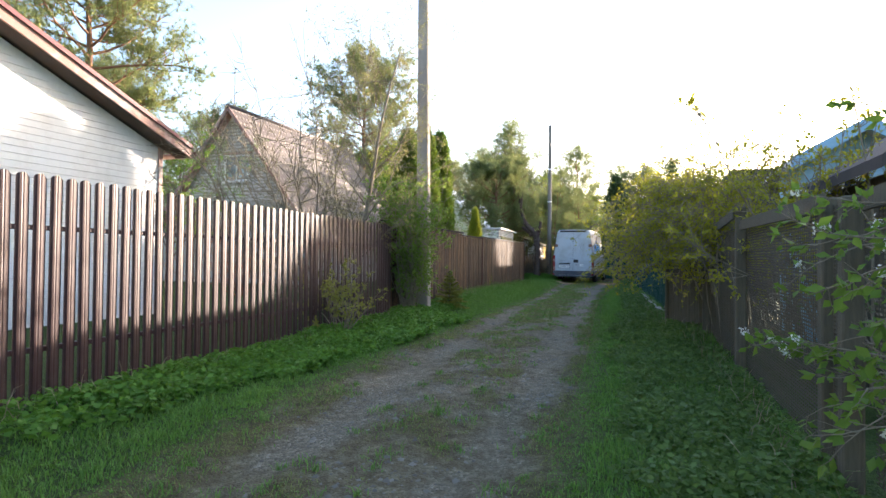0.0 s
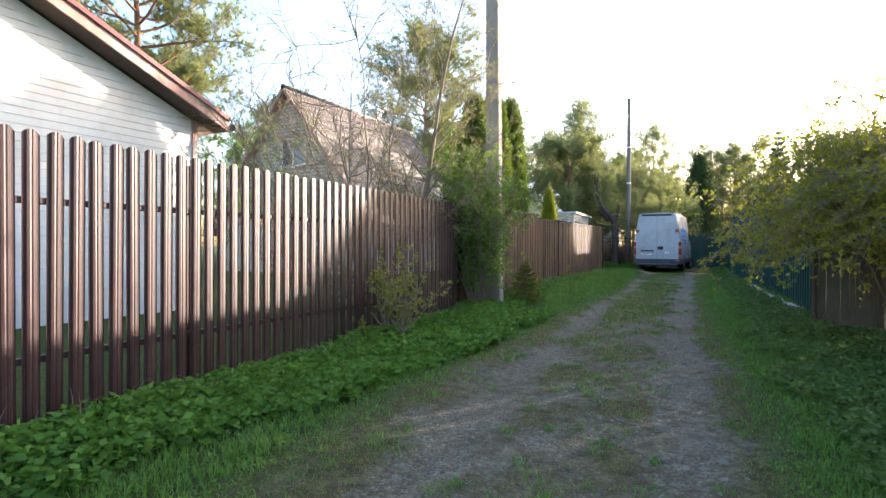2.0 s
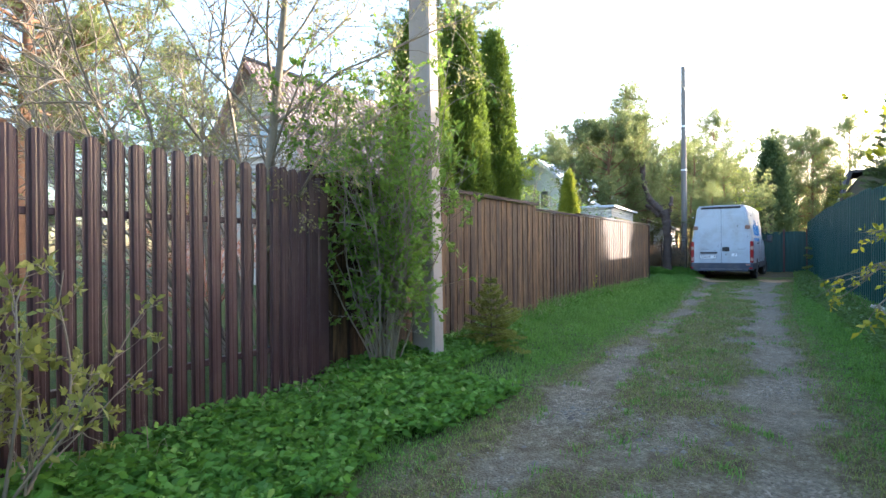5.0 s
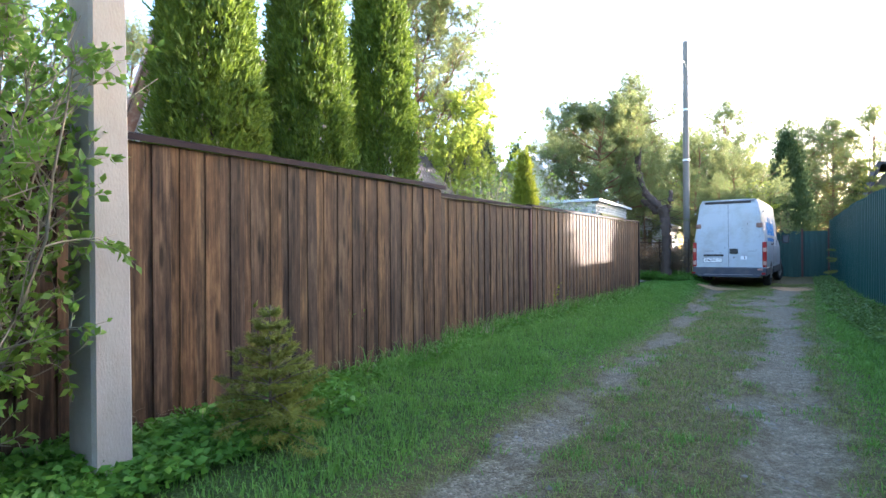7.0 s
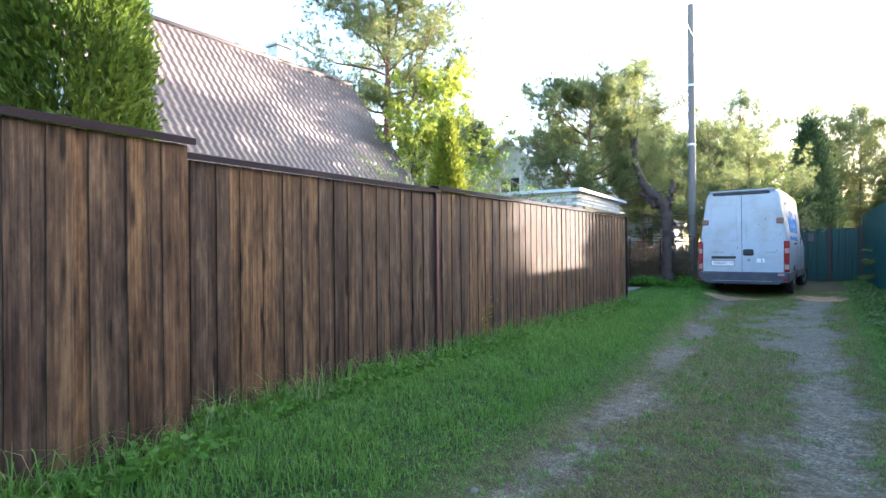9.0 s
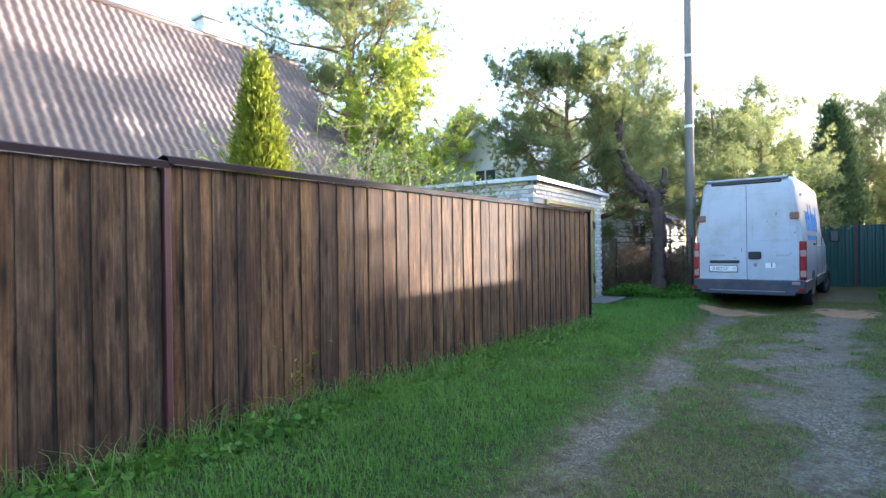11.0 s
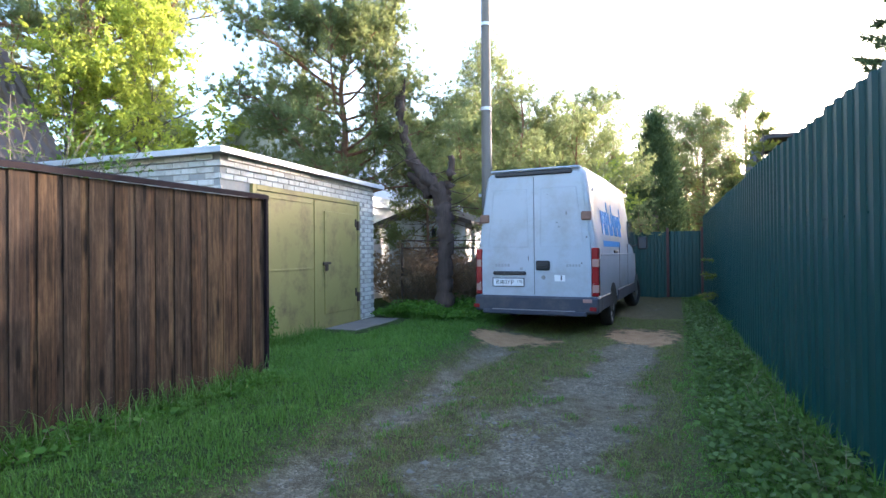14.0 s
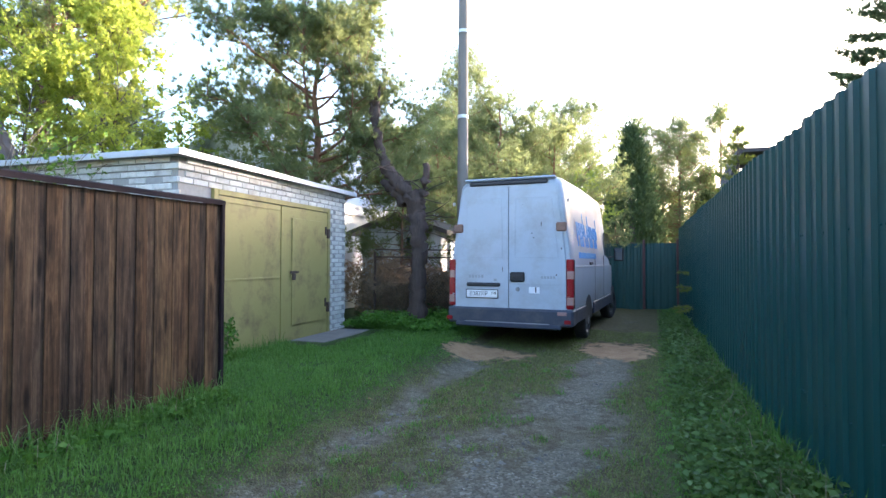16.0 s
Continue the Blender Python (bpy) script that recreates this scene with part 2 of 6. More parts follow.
M = {
    "ground": ground_mat(),
    "far_ground": surface("meadow_ground", (0.045, 0.055, 0.018), (0.10, 0.11, 0.035), 0.4, rough=0.95, fine=8.0),
    "brown_steel": surface("brown_painted_steel", (0.029, 0.012, 0.013), (0.047, 0.020, 0.020), 2.0, rough=0.46, bump=0.05, fine=30, dirt=(0.058, 0.032, 0.028), dirt_scale=2.5, vary=0.25, shift=True, spec=0.38),
    "board": board_wood("stained_board", (0.021, 0.015, 0.013), (0.072, 0.049, 0.032), (0.165, 0.116, 0.070)),
    "cap": surface("brown_cap_strip", (0.014, 0.009, 0.011), (0.024, 0.015, 0.017), 3.0, rough=0.75, bump=0.05, spec=0.12),
    "red_post": surface("dark_red_steel", (0.050, 0.014, 0.014), (0.085, 0.026, 0.023), 4.0, rough=0.6),
    "green_steel": surface("green_painted_steel", (0.003, 0.038, 0.035), (0.005, 0.055, 0.049), 1.2, rough=0.46, bump=0.05, fine=25, dirt=(0.012, 0.050, 0.043), dirt_scale=0.9, spec=0.40),
    "concrete": surface("weathered_concrete", (0.30, 0.28, 0.25), (0.46, 0.44, 0.40), 5.0, (1, 1, 0.5), 0.9, bump=0.5, fine=90, dirt=(0.22, 0.21, 0.18), dirt_scale=2.0),
    "pole_concrete": surface("brownish_concrete", (0.22, 0.192, 0.163), (0.36, 0.327, 0.288), 4.0, (1, 1, 0.5), 0.9, bump=0.5, fine=90, dirt=(0.20, 0.17, 0.14), dirt_scale=2.0),
    "old_pole": surface("old_grey_pole", (0.13, 0.115, 0.10), (0.25, 0.22, 0.19), 4.0, (1, 1, 0.15), 0.9, bump=0.5),
    "white_brick": surface("white_silicate_brick", (0.60, 0.58, 0.53), (0.74, 0.72, 0.67), 14.0, rough=0.85, bump=0.35, vary=0.22, shift=True, dirt=(0.42, 0.38, 0.32), dirt_scale=5.0),
    "mortar": surface("grey_mortar", (0.30, 0.29, 0.27), (0.42, 0.40, 0.37), 20.0, rough=0.95),
    "gate": surface("olive_yellow_painted_steel", (0.29, 0.245, 0.075), (0.40, 0.335, 0.12), 1.3, rough=0.5, bump=0.12, fine=26, dirt=(0.19, 0.14, 0.06), dirt_scale=2.6),
    "flashing": surface("pale_zinc_flashing", (0.45, 0.48, 0.50), (0.62, 0.64, 0.65), 5.0, rough=0.45, bump=0.08),
    "dark_metal": surface("dark_rusty_metal", (0.04, 0.028, 0.022), (0.10, 0.06, 0.04), 12.0, rough=0.7),
    "siding": surface("white_vinyl_siding", (0.72, 0.71, 0.68), (0.82, 0.81, 0.78), 3.0, (1, 1, 1), 0.55, bump=0.08, dirt=(0.60, 0.58, 0.54), dirt_scale=1.5),
    "grey_brick": surface("grey_sand_lime_brick", (0.46, 0.44, 0.42), (0.62, 0.60, 0.57), 9.0, rough=0.9, vary=0.2, shift=True),
    "blue_paint": surface("pale_blue_boards", (0.20, 0.36, 0.50), (0.28, 0.45, 0.58), 4.0, (1, 1, 4), 0.7),
    "roof_brown": surface("brown_tile_steel", (0.070, 0.050, 0.044), (0.110, 0.082, 0.072), 2.0, rough=0.45, bump=0.15, dirt=(0.145, 0.112, 0.096), dirt_scale=1.0),
    "roof_dark": surface("dark_roof_felt", (0.035, 0.030, 0.030), (0.07, 0.06, 0.058), 3.0, rough=0.9),
    "maroon": surface("maroon_edge_steel", (0.13, 0.030, 0.035), (0.22, 0.065, 0.065), 4.0, rough=0.5),
    "fascia": surface("faded_brown_fascia", (0.24, 0.12, 0.10), (0.38, 0.23, 0.18), 4.0, (1, 1, 1), 0.6, dirt=(0.5, 0.42, 0.38), dirt_scale=2.5),
    "white_paint": surface("white_frame_paint", (0.72, 0.71, 0.68), (0.80, 0.79, 0.77), 6.0, rough=0.5, bump=0.1),
    "old_wood": surface("old_grey_green_timber", (0.055, 0.047, 0.031), (0.135, 0.116, 0.078), 7.0, (8, 8, 0.8), 0.9, bump=0.5),
    "net": surface("dark_shade_netting", (0.050, 0.042, 0.027), (0.105, 0.087, 0.056), 20.0, rough=0.85),
    "van_white": surface("dusty_white_van_paint", (0.345, 0.385, 0.435), (0.41, 0.445, 0.49), 2.2, rough=0.32, bump=0.04, fine=15, dirt=(0.29, 0.29, 0.285), dirt_scale=1.3, spec=0.5),
    "van_bumper": surface("dark_blue_grey_plastic", (0.020, 0.025, 0.042), (0.040, 0.047, 0.068), 6.0, rough=0.6, dirt=(0.09, 0.085, 0.08), dirt_scale=2.0),
    "black": surface("black_plastic", (0.010, 0.010, 0.012), (0.022, 0.022, 0.024), 8.0, rough=0.5),
    "rubber": surface("tyre_rubber", (0.012, 0.012, 0.012), (0.028, 0.027, 0.025), 20.0, rough=0.85),
    "rim": surface("dull_steel_rim", (0.20, 0.20, 0.20), (0.34, 0.34, 0.33), 9.0, rough=0.5, metal=0.6),
    "rust": surface("rusty_hinge", (0.16, 0.085, 0.055), (0.26, 0.15, 0.11), 25.0, rough=0.85),
    "lamp_red": surface("red_lens", (0.19, 0.008, 0.012), (0.26, 0.013, 0.017), 10.0, rough=0.2, bump=0.02),
    "lamp_pale": surface("pale_lens", (0.30, 0.17, 0.15), (0.40, 0.25, 0.21), 10.0, rough=0.2, bump=0.02),
    "blue_print": surface("blue_lettering_film", (0.06, 0.25, 0.58), (0.12, 0.36, 0.68), 8.0, rough=0.4, bump=0.03),
    "grey_print": surface("grey_lettering", (0.22, 0.24, 0.25), (0.32, 0.33, 0.34), 8.0, rough=0.5),
    "plate": surface("white_plate", (0.66, 0.67, 0.68), (0.74, 0.74, 0.74), 8.0, rough=0.4, bump=0.02),
    "bark": surface("grey_brown_bark", (0.060, 0.045, 0.034), (0.17, 0.135, 0.105), 9.0, (3, 3, 0.8), 0.95, bump=0.9, fine=35),
    "bark_pine": surface("orange_pine_bark", (0.13, 0.062, 0.032), (0.27, 0.15, 0.085), 7.0, (3, 3, 0.8), 0.95, bump=0.8, fine=30),
    "bark_dead": surface("scarred_dead_trunk", (0.028, 0.020, 0.017), (0.125, 0.085, 0.068), 6.0, (4, 4, 0.6), 0.95, bump=0.9, fine=30),
    "twig": surface("pale_twig_bark", (0.13, 0.105, 0.070), (0.27, 0.23, 0.165), 12.0, rough=0.9),
    "twig_red": surface("red_brown_twig", (0.14, 0.055, 0.035), (0.26, 0.12, 0.075), 12.0, rough=0.9),
    "stone": leafy("road_stone", (0.064, 0.059, 0.046), (0.21, 0.200, 0.168), 0.0, 0.9),
    "grass": leafy("grass_blade", (0.044, 0.120, 0.017), (0.185, 0.34, 0.058), 0.45),
    "moss_grass": leafy("dry_short_grass", (0.080, 0.122, 0.024), (0.235, 0.275, 0.075), 0.4),
    "straw": leafy("dead_straw", (0.20, 0.16, 0.09), (0.36, 0.30, 0.19), 0.25),
    "weed": leafy("broad_weed_leaf", (0.050, 0.130, 0.014), (0.14, 0.29, 0.035), 0.4),
    "weed_dark": leafy("nettle_leaf", (0.050, 0.10, 0.022), (0.15, 0.24, 0.055), 0.4),
    "bush_leaf": leafy("young_bush_leaf", (0.070, 0.145, 0.018), (0.20, 0.31, 0.045), 0.5),
    "young_leaf": leafy("olive_young_leaf", (0.12, 0.145, 0.025), (0.32, 0.33, 0.075), 0.5),
    "gold_leaf": leafy("yellow_green_leaf", (0.17, 0.20, 0.015), (0.42, 0.40, 0.035), 0.55),
    "bud_leaf": leafy("spring_bud_leaf", (0.15, 0.15, 0.05), (0.34, 0.32, 0.12), 0.5),
    "birch_leaf": leafy("birch_leaf", (0.20, 0.28, 0.032), (0.49, 0.54, 0.075), 0.56),
    "pine_needle": leafy("pine_needle", (0.095, 0.14, 0.055), (0.27, 0.30, 0.11), 0.65),
    "spruce_needle": leafy("spruce_needle", (0.038, 0.072, 0.027), (0.13, 0.17, 0.06), 0.55),
    "spruce_tip": leafy("young_spruce_needle", (0.10, 0.14, 0.022), (0.30, 0.31, 0.06), 0.4),
    "thuja": leafy("thuja_spray", (0.045, 0.095, 0.014), (0.19, 0.26, 0.028), 0.4),
    "thuja_gold": leafy("golden_thuja_spray", (0.11, 0.16, 0.012), (0.34, 0.36, 0.03), 0.4),
    "flower": leafy("white_blossom", (0.55, 0.55, 0.50), (0.78, 0.78, 0.72), 0.3),
    "brown_leaf": leafy("brown_dead_leaf", (0.28, 0.19, 0.11), (0.48, 0.36, 0.23), 0.35),
    "dry_leaf": leafy("dry_red_leaf", (0.14, 0.06, 0.035), (0.30, 0.14, 0.08), 0.3),
}


def glass_mat():
    n = Nodes("window_glass")
    v = n.coords("Object")
    n.bump(n.noise(v, 1.5, 2.0), 0.03, 0.01)
    n.bsdf.inputs["Specular IOR Level"].default_value = 1.0
    return n.done((0.05, 0.06, 0.07), 0.06)


M["glass"] = glass_mat()

# ---------------- building tools ----------------
rng = np.random.default_rng(11)


def thing(name, label, category, group="", at=(0, 0, 0), kind=""):
    ob = new(name)
    ob.empty_display_size = 0.2
    ob.matrix_basis = Matrix.Translation(at)
    return tagged(ob, label, category, group, kind)


def hang(ob, parent):
    """Parent a part whose coordinates are the world's (things built in place)."""
    ob.parent = parent
    if parent.parent is None:
        ob.matrix_parent_inverse = parent.matrix_basis.inverted()
    return ob


def mesh_of(bm, name, material, smooth=False):
    me = bpy.data.meshes.new(name)
    bm.to_mesh(me)
    bm.free()
    me.materials.append(material)
    if smooth:
        me.polygons.foreach_set("use_smooth", [True] * len(me.polygons))
    return me


def part(name, bm, material, parent, label="", smooth=False):
    """Link a bmesh (or a mesh) as one part under a thing or a part."""
    me = bm if isinstance(bm, bpy.types.Mesh) else mesh_of(bm, name, material, smooth)
    ob = new(name, me)
    if label:
        ob["label"] = label
    return hang(ob, parent) if parent else ob


def np_mesh(name, V, F, material, smooth=False):
    """A mesh of numpy vertices and faces that all have the same number of corners."""
    me = bpy.data.meshes.new(name)
    V, F = np.ascontiguousarray(V, np.float32), np.ascontiguousarray(F, np.int32)
    k = F.shape[1]
    me.vertices.add(len(V))
    me.vertices.foreach_set("co", V.ravel())
    me.loops.add(F.size)
    me.loops.foreach_set("vertex_index", F.ravel())
    me.polygons.add(len(F))
    me.polygons.foreach_set("loop_start", np.arange(0, F.size, k, dtype=np.int32))
    if smooth:
        me.polygons.foreach_set("use_smooth", np.ones(len(F), bool))
    me.update(calc_edges=True)
    me.materials.append(material)
    return me


def box(bm, x0, x1, y0, y1, z0, z1, bevel=0.0, turn=None):
    r = bmesh.ops.create_cube(bm, size=1)
    vs = r["verts"]
    for v in vs:
        v.co = Vector(((x0 + x1) / 2 + v.co.x * (x1 - x0), (y0 + y1) / 2 + v.co.y * (y1 - y0), (z0 + z1) / 2 + v.co.z * (z1 - z0)))
    if bevel:
        es = list({e for v in vs for e in v.link_edges})
        made = bmesh.ops.bevel(bm, geom=es, offset=bevel, segments=1, affect="EDGES")
        vs = list({v for f in made["faces"] for v in f.verts} | {v for v in vs if v.is_valid})
    if turn is not None:
        bmesh.ops.transform(bm, matrix=turn, verts=vs)
    return bm


def boxed(x0, x1, y0, y1, z0, z1, bevel=0.0, turn=None):
    return box(bmesh.new(), x0, x1, y0, y1, z0, z1, bevel, turn)


def prism(points, axis, a, b):
    """A polygon pushed along an axis from a to b. points: pairs in the other two axes, in order."""
    bm = bmesh.new()
    def at(p, q, s):
        return {"x": (s, p, q), "y": (p, s, q), "z": (p, q, s)}[axis]
    lo = [bm.verts.new(at(p, q, a)) for p, q in points]
    hi = [bm.verts.new(at(p, q, b)) for p, q in points]
    n = len(points)
    bm.faces.new(lo)
    bm.faces.new(hi[::-1])
    for i in range(n):
        bm.faces.new((lo[i], hi[i], hi[(i + 1) % n], lo[(i + 1) % n]))
    bmesh.ops.recalc_face_normals(bm, faces=bm.faces)
    return bm


def tube_data(lines, sides=5):
    """Tapered tubes along polylines: list of (points, radii)."""
    V, F, base = [], [], 0
    ang = np.linspace(0, 2 * np.pi, sides, endpoint=False)
    for P, R in lines:
        P, R = np.asarray(P, float), np.asarray(R, float)
        T = np.gradient(P, axis=0)
        T /= np.linalg.norm(T, axis=1)[:, None] + 1e-9
        ref = np.where(np.abs(T[:, 2:3]) > 0.9, np.array([[1.0, 0, 0]]), np.array([[0, 0, 1.0]]))
        A = np.cross(T, ref)
        A /= np.linalg.norm(A, axis=1)[:, None] + 1e-9
        B = np.cross(T, A)
        ring = P[:, None] + R[:, None, None] * (np.cos(ang)[None, :, None] * A[:, None] + np.sin(ang)[None, :, None] * B[:, None])
        V.append(ring.reshape(-1, 3))
        n = len(P)
        i, j = np.meshgrid(np.arange(n - 1), np.arange(sides), indexing="ij")
        jn = (j + 1) % sides
        F.append((base + np.stack([i * sides + j, i * sides + jn, (i + 1) * sides + jn, (i + 1) * sides + j], -1)).reshape(-1, 4))
        base += n * sides
    return np.concatenate(V), np.concatenate(F)


def tubes(name, lines, material, sides=5):
    return np_mesh(name, *tube_data(lines, sides), material, True)


def unit(D):
    return D / (np.linalg.norm(D, axis=-1, keepdims=True) + 1e-9)


def leaf_data(P, D, size, ratio=0.55, fold=0.25, r=rng):
    """Folded diamond leaves at P that point along D."""
    n = len(P)
    D = unit(D)
    S = unit(np.cross(D, r.normal(size=(n, 3))))
    N = np.cross(S, D)
    size = np.asarray(size).reshape(-1, 1) * np.ones((n, 1))
    mid = P + D * size * 0.45
    w = size * ratio * 0.5
    V = np.stack([P, mid + S * w + N * size * fold * 0.3, P + D * size, mid - S * w + N * size * fold * 0.3], 1).reshape(-1, 3)
    b = np.arange(n)[:, None] * 4
    return V, np.concatenate([b + [[0, 1, 2]], b + [[0, 2, 3]]])


def needle_data(P, D, length, k=9, spread=0.8, width=0.012, r=rng):
    """Tufts of k thin needles at P round the directions D."""
    n = len(P)
    D = np.repeat(unit(D), k, 0)
    d = unit(D + r.normal(size=(n * k, 3)) * spread)
    L = (np.repeat(np.asarray(length) * np.ones(n), k) * r.uniform(0.6, 1.1, n * k))[:, None]
    s = unit(np.cross(d, r.normal(size=(n * k, 3)))) * width
    p = np.repeat(P, k, 0)
    V = np.stack([p - s, p + s, p + d * L], 1).reshape(-1, 3)
    return V, np.arange(n * k * 3).reshape(-1, 3)


def blade_data(P, h, lean, w, r=rng):
    """Bent grass blades."""
    n = len(P)
    a = r.uniform(0, 2 * np.pi, n)
    d = np.stack([np.cos(a), np.sin(a), np.zeros(n)], 1)
    b = a + r.uniform(0.8, 2.3, n)
    s = np.stack([np.cos(b), np.sin(b), np.zeros(n)], 1) * np.asarray(w).reshape(-1, 1)
    h = np.asarray(h).reshape(-1, 1)
    up = np.array([[0, 0, 1.0]])
    lean = np.asarray(lean).reshape(-1, 1)
    m = P + up * h * 0.6 + d * h * lean * 0.35
    t = P + up * h * (1 - 0.3 * lean) + d * h * lean
    V = np.stack([P - s, P + s, m + s * 0.8, m - s * 0.8, t], 1).reshape(-1, 3)
    i = np.arange(n)[:, None] * 5
    return V, np.concatenate([i + [[0, 1, 2]], i + [[0, 2, 3]], i + [[3, 2, 4]]])


def joined(*data):
    V, F, n = [], [], 0
    for v, f in data:
        V.append(v)
        F.append(f + n)
        n += len(v)
    return np.concatenate(V), np.concatenate(F)


def limb(p, d, length, r0, r, droop=0.0, wob=0.12, n=6, r1=None):
    """A wandering polyline from p along d."""
    P, d = [np.array(p, float)], np.array(d, float)
    for i in range(n):
        d = unit(d + r.normal(size=3) * wob + np.array([0, 0, droop]))
        P.append(P[-1] + d * length / n)
    R = np.linspace(r0, r0 * 0.25 if r1 is None else r1, n + 1)
    return np.array(P), R


def along(P, f):
    i = min(int(f * (len(P) - 1)), len(P) - 2)
    g = f * (len(P) - 1) - i
    return P[i] * (1 - g) + P[i + 1] * g, unit(P[i + 1] - P[i])


def text_mesh(text, size, material, depth=0.001):
    cu = bpy.data.curves.new("lettering", "FONT")
    cu.body, cu.size, cu.extrude, cu.align_x, cu.align_y = text, size, depth, "CENTER", "CENTER"
    ob = bpy.data.objects.new("lettering", cu)
    me = bpy.data.meshes.new_from_object(ob)
    bpy.data.objects.remove(ob)
    me.materials.clear()
    me.materials.append(material)
    return me

# ---------------- ground ----------------
def edge_l(y):
    return np.interp(y, [0, 2, 5, 11, 18, 22, 25, 30], [-1.6, -1.75, -2.16, -2.38, -2.45, -2.75, -2.95, -3.3])


def edge_r(y):
    return np.interp(y, [0, 3, 6.5, 13.5, 18, 23, 28], [0.35, 0.28, 0.15, -0.3, -0.5, -0.45, -0.4])


def rut_l(y):
    return np.interp(y, [0, 3, 8, 12, 16, 20, 25, 29], [-1.1, -1.3, -1.8, -2.1, -2.25, -2.45, -2.75, -3.0])


def rut_r(y):
    return np.interp(y, [0, 3, 7, 13, 18, 24, 28], [0.0, -0.1, -0.3, -0.65, -0.85, -1.1, -1.05])


def lumps(x, y, s, seed=0.0):
    out = np.zeros(len(x))
    for i, (a, b) in enumerate(((1.0, 0.5), (2.1, 0.3), (4.3, 0.2))):
        out += b * np.sin(x * s * a * 1.7 + seed + i * 2.3 + 1.3 * np.sin(y * s * a * 0.8 + i)) * np.cos(y * s * a * 1.3 + seed * 1.7 + 1.1 * np.sin(x * s * a * 1.1 + i * 3))
    return out


def height(x, y):
    berm = np.interp(y, [8, 12], [0.06, 0.15])
    t = np.clip((-2.5 - x) / 1.1, 0, 1)
    z = berm * t * t * (3 - 2 * t)
    u = np.clip((x - 0.1) / 1.0, 0, 1)
    z = z + 0.05 * u * u
    near = np.clip(1 - np.maximum(np.abs(x + 1.2) - 4, 0) / 4, 0, 1) * (y > -8) * (y < 40)
    z = z + near * (0.012 * lumps(x, y, 1.4) - 0.03 * np.exp(-((x - rut_l(y)) / 0.22) ** 2) - 0.03 * np.exp(-((x - rut_r(y)) / 0.25) ** 2))
    return z


def bareness(x, y):
    n = lumps(x, y, 2.2, 4.0)
    w = 1 + 0.35 * lumps(x, y, 0.9, 7.0)
    b = 0.72 * np.exp(-((x - rut_l(y)) / (0.31 * w)) ** 2) + 0.78 * np.exp(-((x - rut_r(y)) / (0.36 * w)) ** 2)
    b = b * np.clip((28.6 - y) / 1.2, 0.12, 1)
    inside = 1 / (1 + np.exp(np.clip((edge_l(y) - x) / 0.16, -50, 50))) / (1 + np.exp(np.clip((x - edge_r(y)) / 0.16, -50, 50)))
    early = np.clip((15 - y) / 6, 0, 1)
    late = np.clip((y - 19) / 2, 0, 1) * np.clip((26.5 - y) / 1.5, 0, 1) * np.exp(-((x + 1.15) / 0.75) ** 2)
    return np.clip(inside * (np.maximum(b, np.maximum(0.36 * early, 0.62 * late)) + 0.08) + 0.42 * n * (0.35 + 0.65 * inside), 0, 1)


def sandiness(x, y):
    a = np.exp(-(((x + 2.82) / 0.62) ** 2 + ((y - 27.4) / 0.52) ** 2))
    b = np.exp(-(((x + 0.97) / 0.52) ** 2 + ((y - 28.6) / 0.85) ** 2))
    return np.clip(1.05 * np.maximum(a, b) + 0.55 * lumps(x, y, 3.4, 5.0) * np.maximum(a, b) ** 0.5, 0, 1)


def axis_steps(fine0, fine1, step, far):
    mid = np.arange(fine0, fine1 + 1e-6, step)
    out, d, lo, hi = list(mid), step * 2, fine0, fine1
    while hi < far:
        hi, lo = hi + d, lo - d
        out.append(hi)
        out.append(lo)
        d *= 1.7
    return np.array(sorted(out))


gx, gy = axis_steps(-5.5, 3.0, 0.07, 1500), axis_steps(-3.0, 37.0, 0.08, 1500)
GX, GY = np.meshgrid(gx, gy, indexing="ij")
fx, fy = GX.ravel(), GY.ravel()
GV = np.stack([fx, fy, height(fx, fy)], 1)
gi, gj = np.meshgrid(np.arange(len(gx) - 1), np.arange(len(gy) - 1), indexing="ij")
gk = (gi * len(gy) + gj).ravel()
ground_me = np_mesh("ground", GV, np.stack([gk, gk + len(gy), gk + len(gy) + 1, gk + 1], 1), M["ground"], True)
turfy = 1 - 1 / (1 + np.exp(np.clip((edge_l(fy) - 0.1 - fx) / 0.12, -50, 50))) / (1 + np.exp(np.clip((fx - edge_r(fy) - 0.1) / 0.12, -50, 50)))
for key, val in (("bare", bareness(fx, fy)), ("sand", sandiness(fx, fy)), ("turf", turfy)):
    inner = (fx > -5.4) & (fx < 2.9) & (fy > -3) & (fy < 37)
    ground_me.attributes.new(key, "FLOAT", "POINT").data.foreach_set("value", np.where(inner, val, 1 if key == "turf" else 0).astype(np.float32))
tagged(new("ground", ground_me), "rutted dirt lane of gravel, moss and trodden earth", "ground", kind="structure")


def scatter(n, x0, x1, y0, y1, r):
    x, y = r.uniform(x0, x1, n), r.uniform(y0, y1, n)
    return x, y


def on_ground(x, y, lift=-0.004):
    return np.stack([x, y, height(x, y) + lift], 1)


def stuff(name, data, material, label, category):
    return tagged(new(name, np_mesh(name, *data, material)), label, category, kind="stuff")


def fence_left(y):
    return np.where(y < 9.3, -3.58 - 0.02 * (y - 2.5), np.where(y < 14.25, -3.92, np.where(y < 23.5, -4.17, -5.5)))


def fence_right(y):
    return np.where(y < 9.8, 1.72, np.where(y < 25.2, 1.37 - 0.0656 * (y - 10), 0.38 - 0.0194 * (y - 25.2)))


